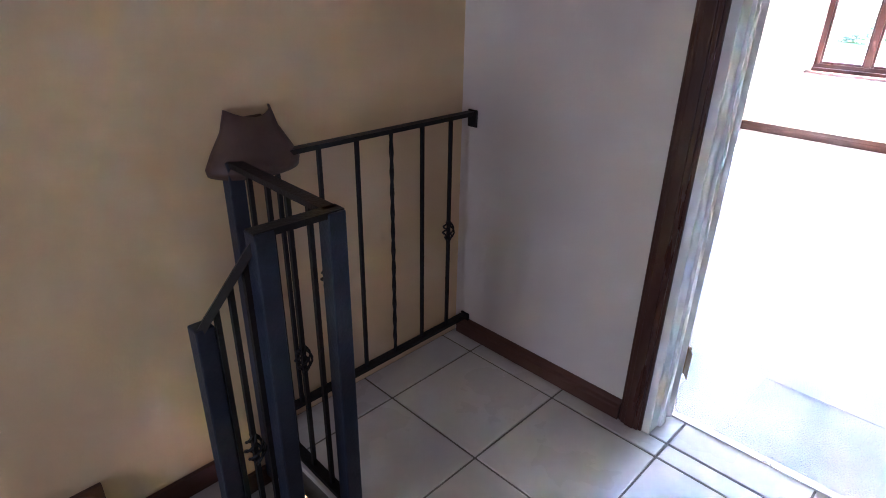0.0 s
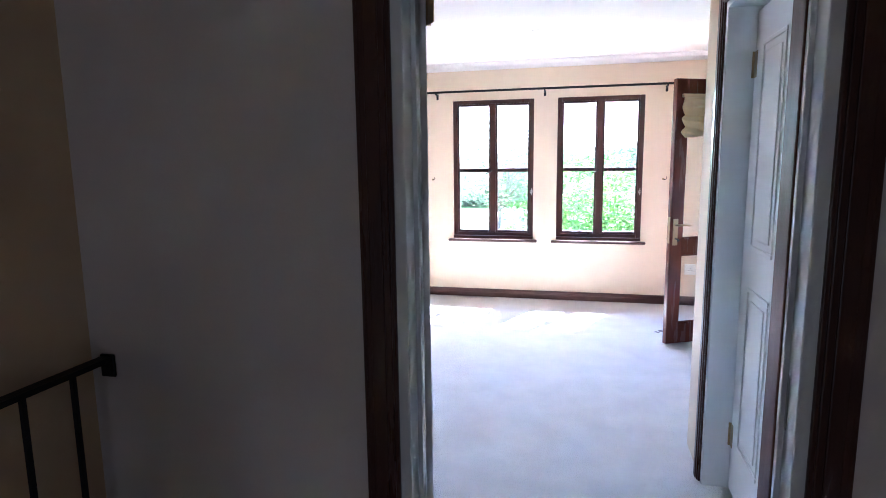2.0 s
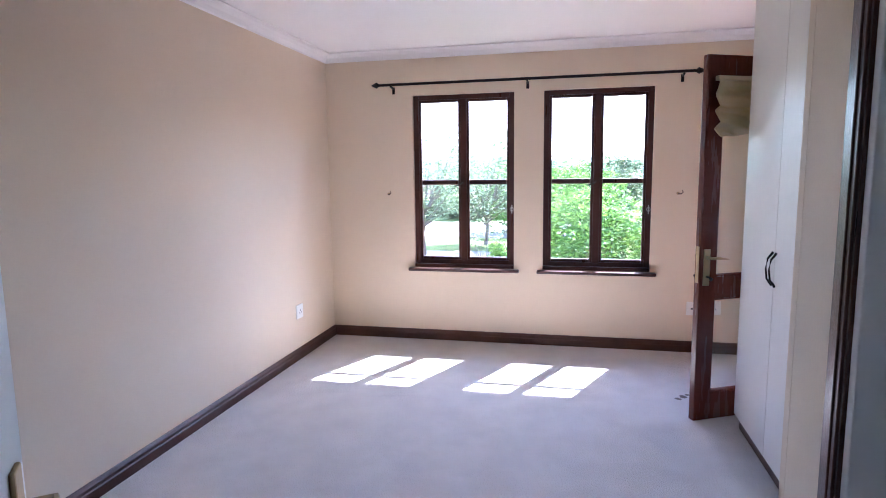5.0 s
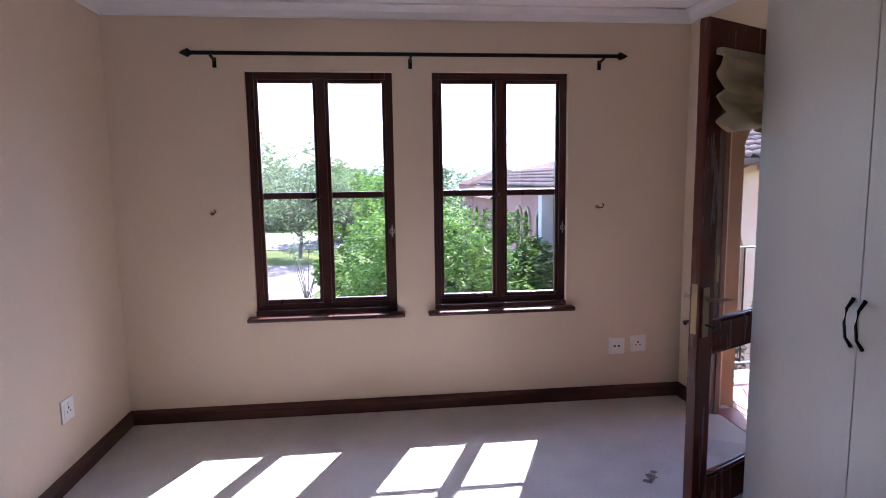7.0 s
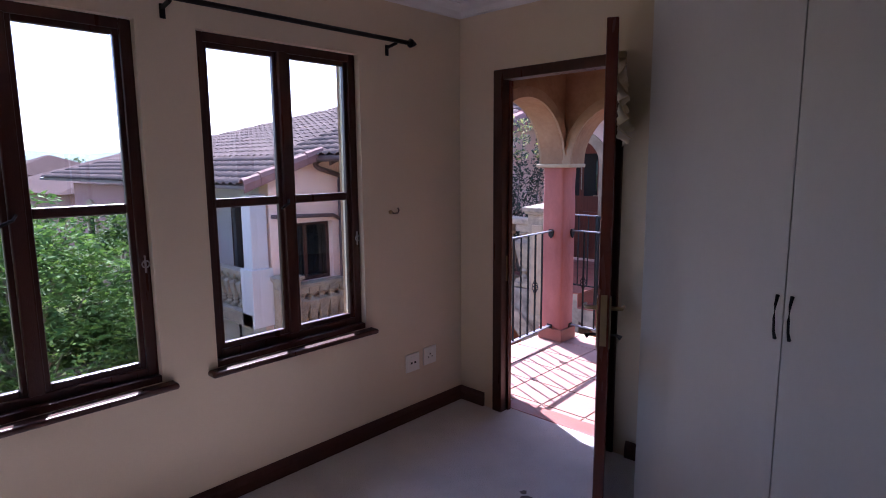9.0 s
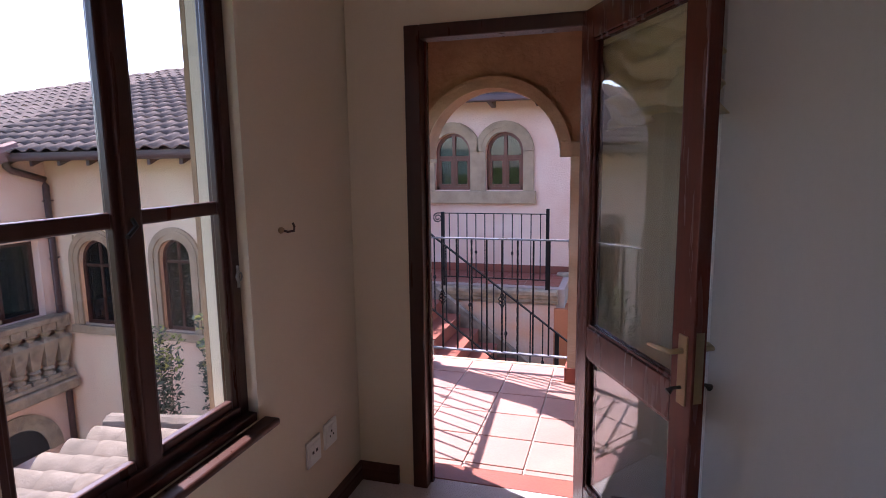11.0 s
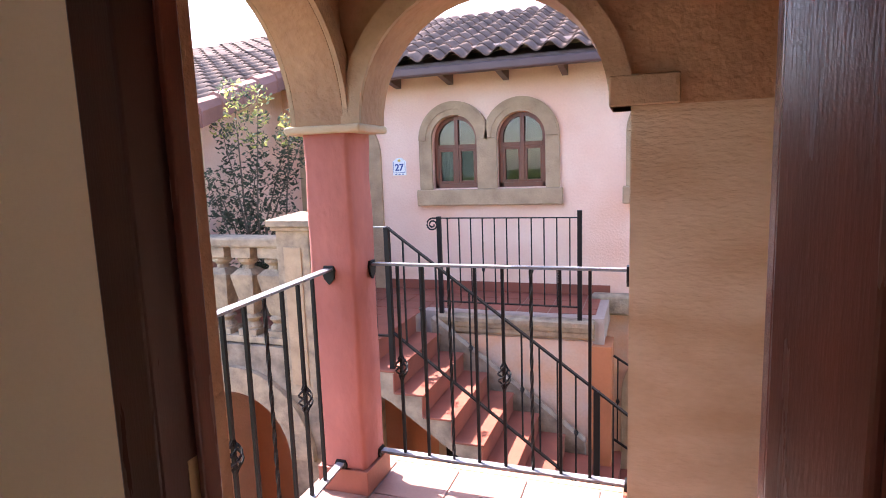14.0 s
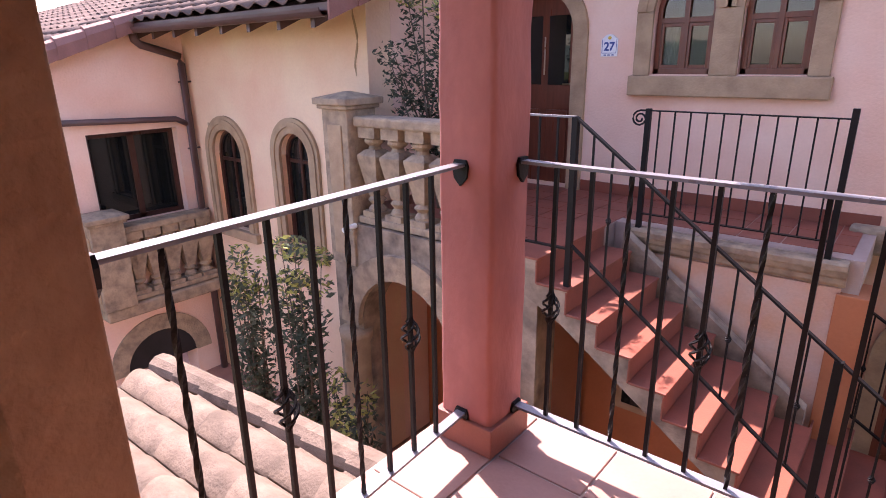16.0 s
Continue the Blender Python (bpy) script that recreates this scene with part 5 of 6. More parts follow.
# balustrade terrace with the orange arch below
def stone_pier(x0, x1, y0, y1, z0, z1, label):
    p = thing("balustrade_pier", label, "pier", ((x0 + x1) / 2, (y0 + y1) / 2, z0), "balustrade piers", "structure")
    part("shaft", B(x0, x1, y0, y1, z0, z1 - 0.12, 0.008), M_STONE, p)
    part("panel", B(x0 + 0.07, x1 - 0.07, y1, y1 + 0.012, z0 + 0.1, z1 - 0.25, 0.006), M_MOULD, p)
    c = bmesh.new()
    box(c, x0 - 0.03, x1 + 0.03, y0 - 0.03, y1 + 0.03, z1 - 0.12, z1 - 0.085, 0.01)
    box(c, x0 - 0.055, x1 + 0.055, y0 - 0.055, y1 + 0.055, z1 - 0.085, z1 - 0.03, 0.008)
    part("cap", c, M_STONE, p)
    k = bmesh.new()
    lathe(k, ((x0 + x1) / 2, (y0 + y1) / 2, z1 - 0.031), [((x1 - x0) / 2 + 0.05, 0), (0.02, 0.05)], square=True)
    part("cap_top", k, M_STONE, p)


stone_pier(9.46, 9.775, TY - 0.33, TY, LZ - 0.45, 0.95, "weathered cast-stone balustrade pier with a moulded cap")
stone_pier(8.07, 8.37, TY - 0.33, TY, LZ - 0.45, 0.96, "weathered cast-stone balustrade pier with a moulded cap")


def baluster_mesh(bm, c, h, r=0.075):
    lathe(bm, c, [(r * 0.85, 0), (r * 0.85, 0.05)], square=True)
    o = (c[0], c[1], c[2] + 0.049)
    lathe(bm, o, [(r * 0.7, 0), (r * 0.72, h * 0.03), (r * 0.45, h * 0.08), (r * 0.75, h * 0.13), (r * 0.42, h * 0.18)], 14)
    lathe(bm, o, [(r * 0.44, h * 0.17), (r * 0.52, h * 0.20), (r * 1.02, h * 0.60), (r * 1.02, h * 0.63), (r * 0.55, h * 0.69)], square=True)
    for sy in (-1, 1):
        lathe(bm, (o[0], o[1] + sy * r * 0.16, o[2]), [(r * 0.34, h * 0.25), (r * 0.80, h * 0.57)], square=True)
    lathe(bm, o, [(r * 0.55, h * 0.68), (r * 0.46, h * 0.73), (r * 0.8, h * 0.77), (r * 0.8, h * 0.80), (r * 0.6, h * 0.83)], 14)
    lathe(bm, o, [(r * 0.9, h * 0.82), (r * 0.9, h - 0.049)], square=True)


def balustrade(label, p, q, n, z0, z1):
    b = thing("stone_balustrade", label, "balustrade", (*p, z0), "stone balustrades", "structure")
    P, Q = Vector((*p, 0)), Vector((*q, 0))
    d = (Q - P).normalized()
    s = Vector((-d.y, d.x, 0))

    def beam(w, za, zb, bev):
        bm = bmesh.new()
        a, c = P - s * w, Q + s * w
        box(bm, *sorted((a.x, c.x)), *sorted((a.y, c.y)), za, zb, bev)
        return bm

    part("rail", beam(0.12, z1 - 0.085, z1, 0.02), M_STONE, b)
    part("base", beam(0.11, z0, z0 + 0.06, 0.01), M_STONE, b)
    for i in range(n):
        o = P.lerp(Q, (i + 0.5) / n)
        bm = bmesh.new()
        baluster_mesh(bm, (o.x, o.y, z0 + 0.06), z1 - z0 - 0.145, 0.108)
        part("baluster", bm, M_STONE, b)


balustrade("weathered stone balustrade with vase balusters on the terrace", (8.38, TY - 0.17), (9.45, TY - 0.17), 4, LZ - 0.05, 0.775)
ta = bmesh.new()
slab_with_holes(ta, "y", TY - 0.3, TY - 0.03, 7.62, 9.775, GZ, LZ - 0.06, [(8.36, 9.44, GZ, -0.546)])
solid("terrace_wall", ta, M_CONC, "weathered plaster wall below the terrace", "wall", kind="structure")
ta = bmesh.new()
arch_top(ta, "y", TY - 0.28, TY - 0.035, 8.36, 9.44, 8.90, 0.535, -1.09, -1.091 + 0.545)
solid("terrace_arch", ta, M_CONC, "weathered plaster over the terrace arch", "wall", kind="structure")
ta = bmesh.new()
ring(ta, "y", TY - 0.028, TY + 0.03, 8.90, 0.54, 0.76, -1.09)
solid("trim_terrace_arch", ta, M_STONE, "stone moulding round the terrace arch", "moulding", kind="structure")
col = thing("arch_column", "round sandstone column at the foot of the arch", "column", (9.53, TY, GZ), kind="structure")
part("shaft", lathe(bmesh.new(), (9.53, TY - 0.02, GZ), [(0.16, 0), (0.13, 0.1), (0.125, 1.6), (0.15, 1.66), (0.16, 1.74)], 20), M_MOULD, col, "", True)
solid("terrace_inside", slab_with_holes(bmesh.new(), "y", -5.35, -5.2, 7.7, 9.69, GZ, LZ - 0.26, []), M_ORANGE, "orange plastered wall inside the arch", "wall", kind="structure")
solid("under_stair_wall", prism(bmesh.new(), "y", -5.2, -5.05, [(7.69, GZ), (7.69, LZ - 0.3), (7.45, LZ - 0.46), (5.6, -1.9), (5.6, GZ)]), M_ORANGE, "orange plastered wall under the stair", "wall", kind="structure")
bw = thing("basement_window", "dark low window under the stair", "window", (7.1, -5.0, -1.4), kind="structure")
part("frame", B(6.78, 7.42, -5.049, -5.02, -1.65, -0.9, 0.01), M_MOULD, bw)
part("pane", B(6.86, 7.34, -5.019, -5.012, -1.58, -0.97), M_OPAQUEPANE, bw)
part("spout", tube(bmesh.new(), [(9.45, TY - 0.02, LZ - 0.07), (9.45, TY + 0.12, LZ - 0.085)], 0.025, 10), M_PLATE, terr, "short white drain spout")

# ---- east wing ----
CY, PX, GX = -4.50, 12.96, 9.70  # cream wall, pink wall, gable wall


def roof_z(y):
    return 1.20 + 0.36 * (-2.56 - y)


cw = bmesh.new()
slab_with_holes(cw, "y", CY - 0.3, CY, GX, PX, GZ, 1.80, [(11.84, 12.60, -0.75, 0.52), (10.58, 11.18, -0.75, 0.57)])
solid("wing_wall", cw, M_CREAMEXT, "cream plastered wing wall with two arched windows", "wall", kind="structure")
gw = bmesh.new()
prism(gw, "x", GX, GX + 0.3, [(CY - 0.302, GZ), (FY - 3.0, GZ), (FY - 3.0, roof_z(FY - 3.0) - 0.05), (CY - 0.302, roof_z(CY - 0.3) - 0.05)])
solid("gable_wall", gw, M_PALEPINK, "pale pink plastered gable wall", "wall", kind="structure")


def wing_window(c, r, zb, zs):
    w = thing("arched_window", "tall arched window with stone surround and dark glass", "window", (c, CY, zb), "wing windows", "structure")
    bm = bmesh.new()
    arch_top(bm, "y", CY - 0.2, CY - 0.004, c - r - 0.004, c + r + 0.004, c, r - 0.05, zs, zs + r + 0.02)
    part("spandrel", bm, M_CREAMEXT, w)
    m = bmesh.new()
    ring(m, "y", CY + 0.002, CY + 0.035, c, r - 0.05, r + 0.11, zs, legs=zs - zb)
    ring(m, "y", CY + 0.036, CY + 0.05, c, r + 0.02, r + 0.07, zs, legs=zs - zb)
    part("surround", m, M_MOULD, w)
    part("sill", B(c - r - 0.14, c + r + 0.14, CY + 0.001, CY + 0.07, zb - 0.12, zb - 0.002, 0.01), M_MOULD, w)
    f = bmesh.new()
    ring(f, "y", CY - 0.11, CY - 0.06, c, r - 0.09, r - 0.04, zs, legs=zs - zb)
    box(f, c - 0.02, c + 0.02, CY - 0.105, CY - 0.065, zb, zs + r - 0.1, 0.003)
    box(f, c - r + 0.1, c + r - 0.1, CY - 0.104, CY - 0.066, zs - 0.08, zs - 0.04, 0.003)
    box(f, c - r + 0.1, c + r - 0.1, CY - 0.104, CY - 0.066, zb, zb + 0.05, 0.003)
    part("frame", f, M_WOOD, w)
    pts = [(c - r + 0.09, zb + 0.05), (c + r - 0.09, zb + 0.05)] + [(c + (r - 0.09) * math.cos(t), zs + (r - 0.09) * math.sin(t)) for t in [i * math.pi / 16 for i in range(17)]]
    part("pane", prism(bmesh.new(), "y", CY - 0.092, CY - 0.084, pts), M_OPAQUEPANE, w)


wing_window(12.20, 0.36, -0.75, 0.15)
wing_window(10.88, 0.30, -0.75, 0.25)
pw = bmesh.new()
slab_with_holes(pw, "x", PX, PX + 0.3, CY, -3.0, GZ, 0.72, [(-4.28, -3.24, -0.60, 0.465), (-4.1, -3.2, GZ, -2.51)])
prism(pw, "x", PX, PX + 0.3, [(CY, 0.72), (-3.0, 0.72), (-3.0, roof_z(-3.0) - 0.1), (CY, roof_z(CY) - 0.1)])
solid("wing_side_wall", pw, M_PALEPINK, "pale pink wing wall with a square window", "wall", kind="structure")
ww = thing("square_window", "dark square window with mirrored panes", "window", (PX, -3.9, 0), kind="structure")
f = bmesh.new()
for a, b, c, d in ((-4.28, -4.22, -0.60, 0.465), (-3.30, -3.24, -0.60, 0.465), (-3.80, -3.73, -0.60, 0.465), (-4.22, -3.30, 0.405, 0.465), (-4.22, -3.30, -0.60, -0.54)):
    box(f, PX + 0.12, PX + 0.18, a, b, c, d, 0.004)
part("frame", f, M_WOOD, ww)
for a, b in ((-4.23, -3.79), (-3.74, -3.29)):
    part("pane", B(PX + 0.145, PX + 0.152, a, b, -0.55, 0.415), M_OPAQUEPANE, ww)
aw = bmesh.new()
ring(aw, "x", PX - 0.03, PX - 0.002, -3.65, 0.45, 0.66, -2.51)
solid("trim_wing_arch", aw, M_STONE, "stone moulding round the lower wing arch", "moulding", kind="structure")
# two dark sheets paint the shade inside the wing and its lower arch
inside = solid("wing_inside", B(PX + 1.2, PX + 1.3, -4.6, -3.0, GZ, 0.7), M_UNLIT, "dark sheet standing in for the wing's unlit inside", "wall", kind="structure")
part("arch_dark_sheet", prism(bmesh.new(), "x", PX - 0.001, PX + 0.01, [(-3.65 + 0.45 * math.cos(t), -2.51 + 0.45 * math.sin(t)) for t in [i * math.pi / 16 for i in range(17)]]), M_UNLIT, inside)
balustrade("weathered stone balustrade below the square window", (PX - 0.14, -4.44), (PX - 0.14, -3.36), 5, -1.50, -0.58)
stone_pier(PX - 0.34, PX - 0.0, -3.34, -2.98, -1.51, -0.375, "weathered stained pier at the balustrade's end")
solid("wing_string_course", B(PX - 0.30, PX - 0.002, CY + 0.05, -3.0, -1.67, -1.51, 0.03, 3), M_STONE, "moulded stone string course", "moulding", kind="structure")


def column_veranda():
    """Square white columns and balustrades of the veranda on the wing's far side."""
    v = thing("veranda", "white columned veranda with stone balustrade on the wing", "veranda", (13, -2.8, -0.5), kind="structure")
    for x in (PX + 0.15, PX + 2.2, PX + 4.2):
        part("column", B(x - 0.15, x + 0.15, -2.95, -2.65, -1.0, 1.0, 0.01), M_VERANDA, v, "pale square column")
        part("column_base", B(x - 0.2, x + 0.2, -3.0, -2.6, -1.25, -0.25, 0.01), M_VERANDA, v, "pale plastered column base")
    for a, b in ((PX + 0.36, PX + 1.99), (PX + 2.41, PX + 3.99)):
        part("rail", B(a, b, -2.9, -2.7, -0.42, -0.34, 0.01), M_STONE, v)
        for i in range(7):
            bm = bmesh.new()
            baluster_mesh(bm, (a + (b - a) * (i + 0.5) / 7, -2.8, -1.02), 0.60, 0.08)
            part("baluster", bm, M_STONE, v)
    part("deck", B(PX + 0.01, PX + 4.4, -3.6, -2.6, -1.25, -1.03), M_STONE, v)
    part("lower_wall", B(PX + 0.302, 17.39, -3.4, -3.0, GZ, -1.26), M_VERANDA, v)
    part("back_wall", B(PX + 0.3, 17.39, -4.2, -4.0, -1.0, 1.2), M_VERANDA, v)
    part("front_wall", B(17.4, 24.2, -3.4, -3.0, GZ, 1.0), M_PINKW, v, "dusky pink plaster wall")
    for x in (18.0, 19.4, 20.4, 22.3):
        w = bmesh.new()
        ring(w, "y", -2.998, -2.94, x + 0.3, 0.3, 0.42, 0.15, legs=1.3)
        s = part("arch_moulding", w, M_MOULD, v, "stone arch moulding")
        pts = [(x, -1.15), (x + 0.6, -1.15)] + [(x + 0.3 + 0.3 * math.cos(t), 0.15 + 0.3 * math.sin(t)) for t in [i * math.pi / 12 for i in range(13)]]
        part("pane", prism(bmesh.new(), "y", -2.997, -2.985, pts), M_OPAQUEPANE, s)
    for x in (PX + 0.9, PX + 2.4):
        part("dark_door", B(x - 0.25, x + 0.95, -3.999, -3.98, -1.0, 0.7, 0.01), M_OPAQUEPANE, v)


column_veranda()

stain = bmesh.new()
tube(stain, [(9.84 + 0.025 * math.sin(k * 1.1), CY + 0.004, 1.76 - 0.085 * k) for k in range(9)], [0.004] + [0.011] * 7 + [0.004], 6)
solid("wall_stain", stain, M_MOULD, "wavy brown stain running down the cream wall", "stain", kind="structure")

# gutter, rafters, downpipes
gut = thing("gutter", "brown half-round gutter along the wing eave", "gutter", (11.4, -3.87, 1.6), kind="structure")
gz = roof_z(-3.87) - 0.10
g = bmesh.new()
prof = [(-3.885 + 0.065 * math.cos(t), gz + 0.03 + 0.065 * math.sin(t)) for t in [math.pi + i * math.pi / 8 for i in range(9)]]
prof += [(u * 0 + (-3.885 + 0.055 * math.cos(t)), gz + 0.03 + 0.055 * math.sin(t)) for u, t in [(0, 2 * math.pi - i * math.pi / 8) for i in range(9)]]
prism(g, "x", 9.50, PX - 0.02, prof)
part("trough", g, M_GUTTER, gut)
for i in range(8):
    x = 9.74 + 0.46 * i
    prism_b = bmesh.new()
    prism(prism_b, "x", x - 0.025, x + 0.025, [(CY, roof_z(CY) - 0.09), (CY, roof_z(CY) - 0.19), (-3.95, roof_z(-3.95) - 0.23), (-3.95, roof_z(-3.95) - 0.09)])
    part("rafter_end", prism_b, M_GUTTER, gut)
dp = thing("downpipe", "brown downpipe with an offset at its top", "downpipe", (PX - 0.12, CY + 0.12, 0), kind="structure")
part("pipe", tube(bmesh.new(), [(PX - 0.10, -3.885, gz + 0.0), (PX - 0.10, -3.90, gz - 0.10), (PX - 0.10, -3.96, gz - 0.15), (PX - 0.10, CY + 0.10, gz - 0.28), (PX - 0.10, CY + 0.09, gz - 0.36), (PX - 0.10, CY + 0.09, GZ)], 0.045, 10), M_GUTTER, dp, "", True)
part("pipe", tube(bmesh.new(), [(PX - 0.10, CY + 0.12, 0.50), (PX - 0.08, CY + 0.25, 0.57), (PX - 0.08, -3.0, 0.62)], 0.035, 10), M_GUTTER, dp, "", True)
for z in (1.0, 0.2, -0.6):
    part("clip", tube(bmesh.new(), [(PX - 0.10, CY + 0.0, z), (PX - 0.10, CY + 0.16, z)], 0.012, 6), M_GUTTER, dp)
fg = thing("gutter", "brown box gutter along the facade eave", "gutter", (6.5, FY + 0.42, 2.30), kind="structure")
FE = FY + 0.36
g = bmesh.new()
box(g, 2.0, 9.35, FE, FE + 0.09, 2.215, 2.305, 0.02)
part("trough", g, M_GUTTER, fg)
for i in range(12):
    x = 9.39 - 0.608 * i
    r = bmesh.new()
    prism(r, "x", x - 0.03, x + 0.03, [(FY, 2.34), (FY, 2.17), (FE, 2.22), (FE, 2.34)])
    part("rafter_end", r, M_GUTTER, fg)
solid("eave_soffit", B(2.0, 9.45, FY, FE + 0.0, 2.342, 2.352), M_GUTTER, "dark boarded eave soffit", "soffit", kind="structure")

# own house roof over the walk
hr = bmesh.new()
prism(hr, "y", -2.75, 3.6, [(-2.6, 2.62), (EX1, 2.62), (7.28, 2.52), (7.28, 2.60), (EX1, 2.75), (-2.6, 4.2)])
solid("house_roof", hr, M_ROOF, "tiled roof of the house above the rooms", "roof", kind="structure")


# ---- plants ----
def leaves(bm, centres, n, size, spread, seed, flat=0.6):
    rng = random.Random(seed)
    for _ in range(n):
        c, r = rng.choice(centres)
        while True:
            d = Vector((rng.uniform(-1, 1), rng.uniform(-1, 1), rng.uniform(-1, 1)))
            if 0.2 < d.length < 1:
                break
        d = d.normalized() * (0.55 + 0.45 * rng.random() ** 0.5) * spread
        o = Vector(c) + Vector((d.x * r, d.y * r, d.z * r * 0.85))
        s = size * rng.uniform(0.6, 1.3)
        a = rng.uniform(0, 6.283)
        u = Vector((math.cos(a), math.sin(a), rng.uniform(-flat, flat))).normalized()
        w = u.cross(Vector((rng.uniform(-1, 1), rng.uniform(-1, 1), rng.uniform(0.2, 1)))).normalized()
        p = [o - u * s, o + w * s * 0.38 - u * s * 0.1, o + u * s, o - w * s * 0.38 - u * s * 0.1]
        bm.faces.new([bm.verts.new(q) for q in p])
    return bm


def limbs(bm, base, top, tips, r0, seed):
    rng = random.Random(seed)
    base, top = Vector(base), Vector(top)
    mid = base.lerp(top, 0.5) + Vector((rng.uniform(-1, 1), rng.uniform(-1, 1), 0)) * r0
    tube(bm, [base, mid, top], [r0, r0 * 0.8, r0 * 0.6], 8)
    for t in tips:
        t = Vector(t)
        s = base.lerp(top, rng.uniform(0.55, 1.0))
        m = s.lerp(t, 0.5) + Vector((rng.uniform(-1, 1), rng.uniform(-1, 1), rng.uniform(0, 1))) * r0 * 1.5
        tube(bm, [s, m, t], [r0 * 0.45, r0 * 0.28, r0 * 0.08], 6)
    return bm


def tree(name, label, category, base, height, crown, r0, nl, size, leaf, seed, squash=0.8, clumps=40, bare=0.35, group=""):
    """A tree or shrub: trunk with limbs and a crown of small leaves in uneven clumps."""
    rng = random.Random(seed)
    t = thing(name, label, category, base, group)
    b = Vector(base)
    cs = []
    for i in range(clumps):
        while True:
            d = Vector((rng.uniform(-1, 1), rng.uniform(-1, 1), rng.uniform(-1, 1)))
            if d.length < 1:
                break
        d = d.normalized() * (d.length ** 0.4)
        c = b + Vector((d.x * crown, d.y * crown, height - crown * squash + d.z * crown * squash))
        c.z = max(c.z, b.z + height * bare * 0.6)
        cs.append((c, crown * rng.uniform(0.16, 0.34)))
    bm = bmesh.new()
    limbs(bm, b, b + Vector((0, 0, height * max(bare, 0.3) + 0.2)), [c for c, r in cs[:max(10, clumps // 3)]], r0, seed)
    part("trunk", bm, M_BARK, t)
    part("crown", leaves(bmesh.new(), cs, nl, size, 1.0, seed + 1), leaf, t)
    return t


# shrubs and trees seen from the bedroom windows
tree("shrub", "large bright green leafy shrub outside the windows", "shrub", (14.4, 0.35, GZ), 3.65, 1.75, 0.09, 26000, 0.055, M_LEAF, 11, 0.85, 75, 0.1)
tree("shrub", "large bright green leafy shrub outside the windows", "shrub", (15.6, -0.9, GZ), 3.4, 1.5, 0.09, 20000, 0.058, M_LEAF, 12, 0.8, 50, 0.1)
tree("shrub", "low leafy shrub at the foot of the wing", "shrub", (15.2, -1.7, GZ), 2.7, 1.0, 0.06, 9000, 0.055, M_LEAF, 13, 0.8, 30, 0.1)
tree("shrub", "bright green bush beside the drive", "shrub", (17.5, 1.9, GZ), 2.9, 1.0, 0.07, 7000, 0.055, M_LEAF, 14, 0.8, 40, 0.1)
tree("garden_tree", "sparse thin-leaved tree on the verge", "tree", (31, 8.3, GZ), 7.0, 2.8, 0.14, 6500, 0.10, M_LEAF2, 21, 0.9, 70, 0.3)
tree("garden_tree", "sparse thin-leaved tree on the verge", "tree", (36, 5.8, GZ), 6.6, 2.8, 0.14, 6500, 0.11, M_LEAF2, 22, 0.85, 70, 0.3)
tree("garden_tree", "leafy green tree behind the road", "tree", (44, 3.5, GZ), 5.2, 3.5, 0.2, 5000, 0.18, M_LEAF, 23, 0.75, 60, 0.2)
tree("garden_tree", "leafy green tree behind the road", "tree", (52, 0.5, GZ), 5.0, 3.8, 0.2, 5000, 0.2, M_LEAF, 24, 0.7, 60, 0.2)
tree("garden_tree", "leafy green tree behind the road", "tree", (60, 9.0, GZ), 6.0, 4.5, 0.25, 5000, 0.24, M_LEAF2, 25, 0.75, 60, 0.25)
tree("garden_tree", "leafy green tree behind the road", "tree", (66, 2.0, GZ), 5.6, 4.5, 0.25, 4500, 0.24, M_LEAF2, 26, 0.75, 60, 0.2)
tree("garden_tree", "tall far tree above the roofs", "tree", (75, -4.0, GZ), 6.0, 4.0, 0.3, 4500, 0.28, M_LEAF2, 27, 0.75, 60, 0.3)
tree("sapling", "bare thin sapling by the drive", "tree", (19.5, 3.4, GZ), 3.4, 0.7, 0.03, 260, 0.05, M_LEAF2, 28, 1.0, 26, 0.3)
tree("flowering_bush", "low yellow-green flowering bush beside the drive", "bush", (20.4, 3.75, GZ), 0.75, 0.85, 0.03, 4000, 0.04, M_LEAF4, 29, 0.45, 40, 0.1)
hedge = thing("hedge", "long clipped green hedge beyond the road", "hedge", (56, 14, GZ))
rng = random.Random(4)
part("body", leaves(bmesh.new(), [((56 + rng.uniform(-0.6, 0.6), 4 + i * 0.3, GZ + 0.9 + rng.uniform(-0.5, 0.5)), 0.9) for i in range(60)], 9000, 0.16, 1.0, 31), M_LEAF3, hedge)
part("new_growth", leaves(bmesh.new(), [((55.8, 4 + i * 0.3, GZ + 2.0), 0.35) for i in range(60)], 2500, 0.13, 1.0, 32), M_LEAF4, hedge, "yellow-green top growth")

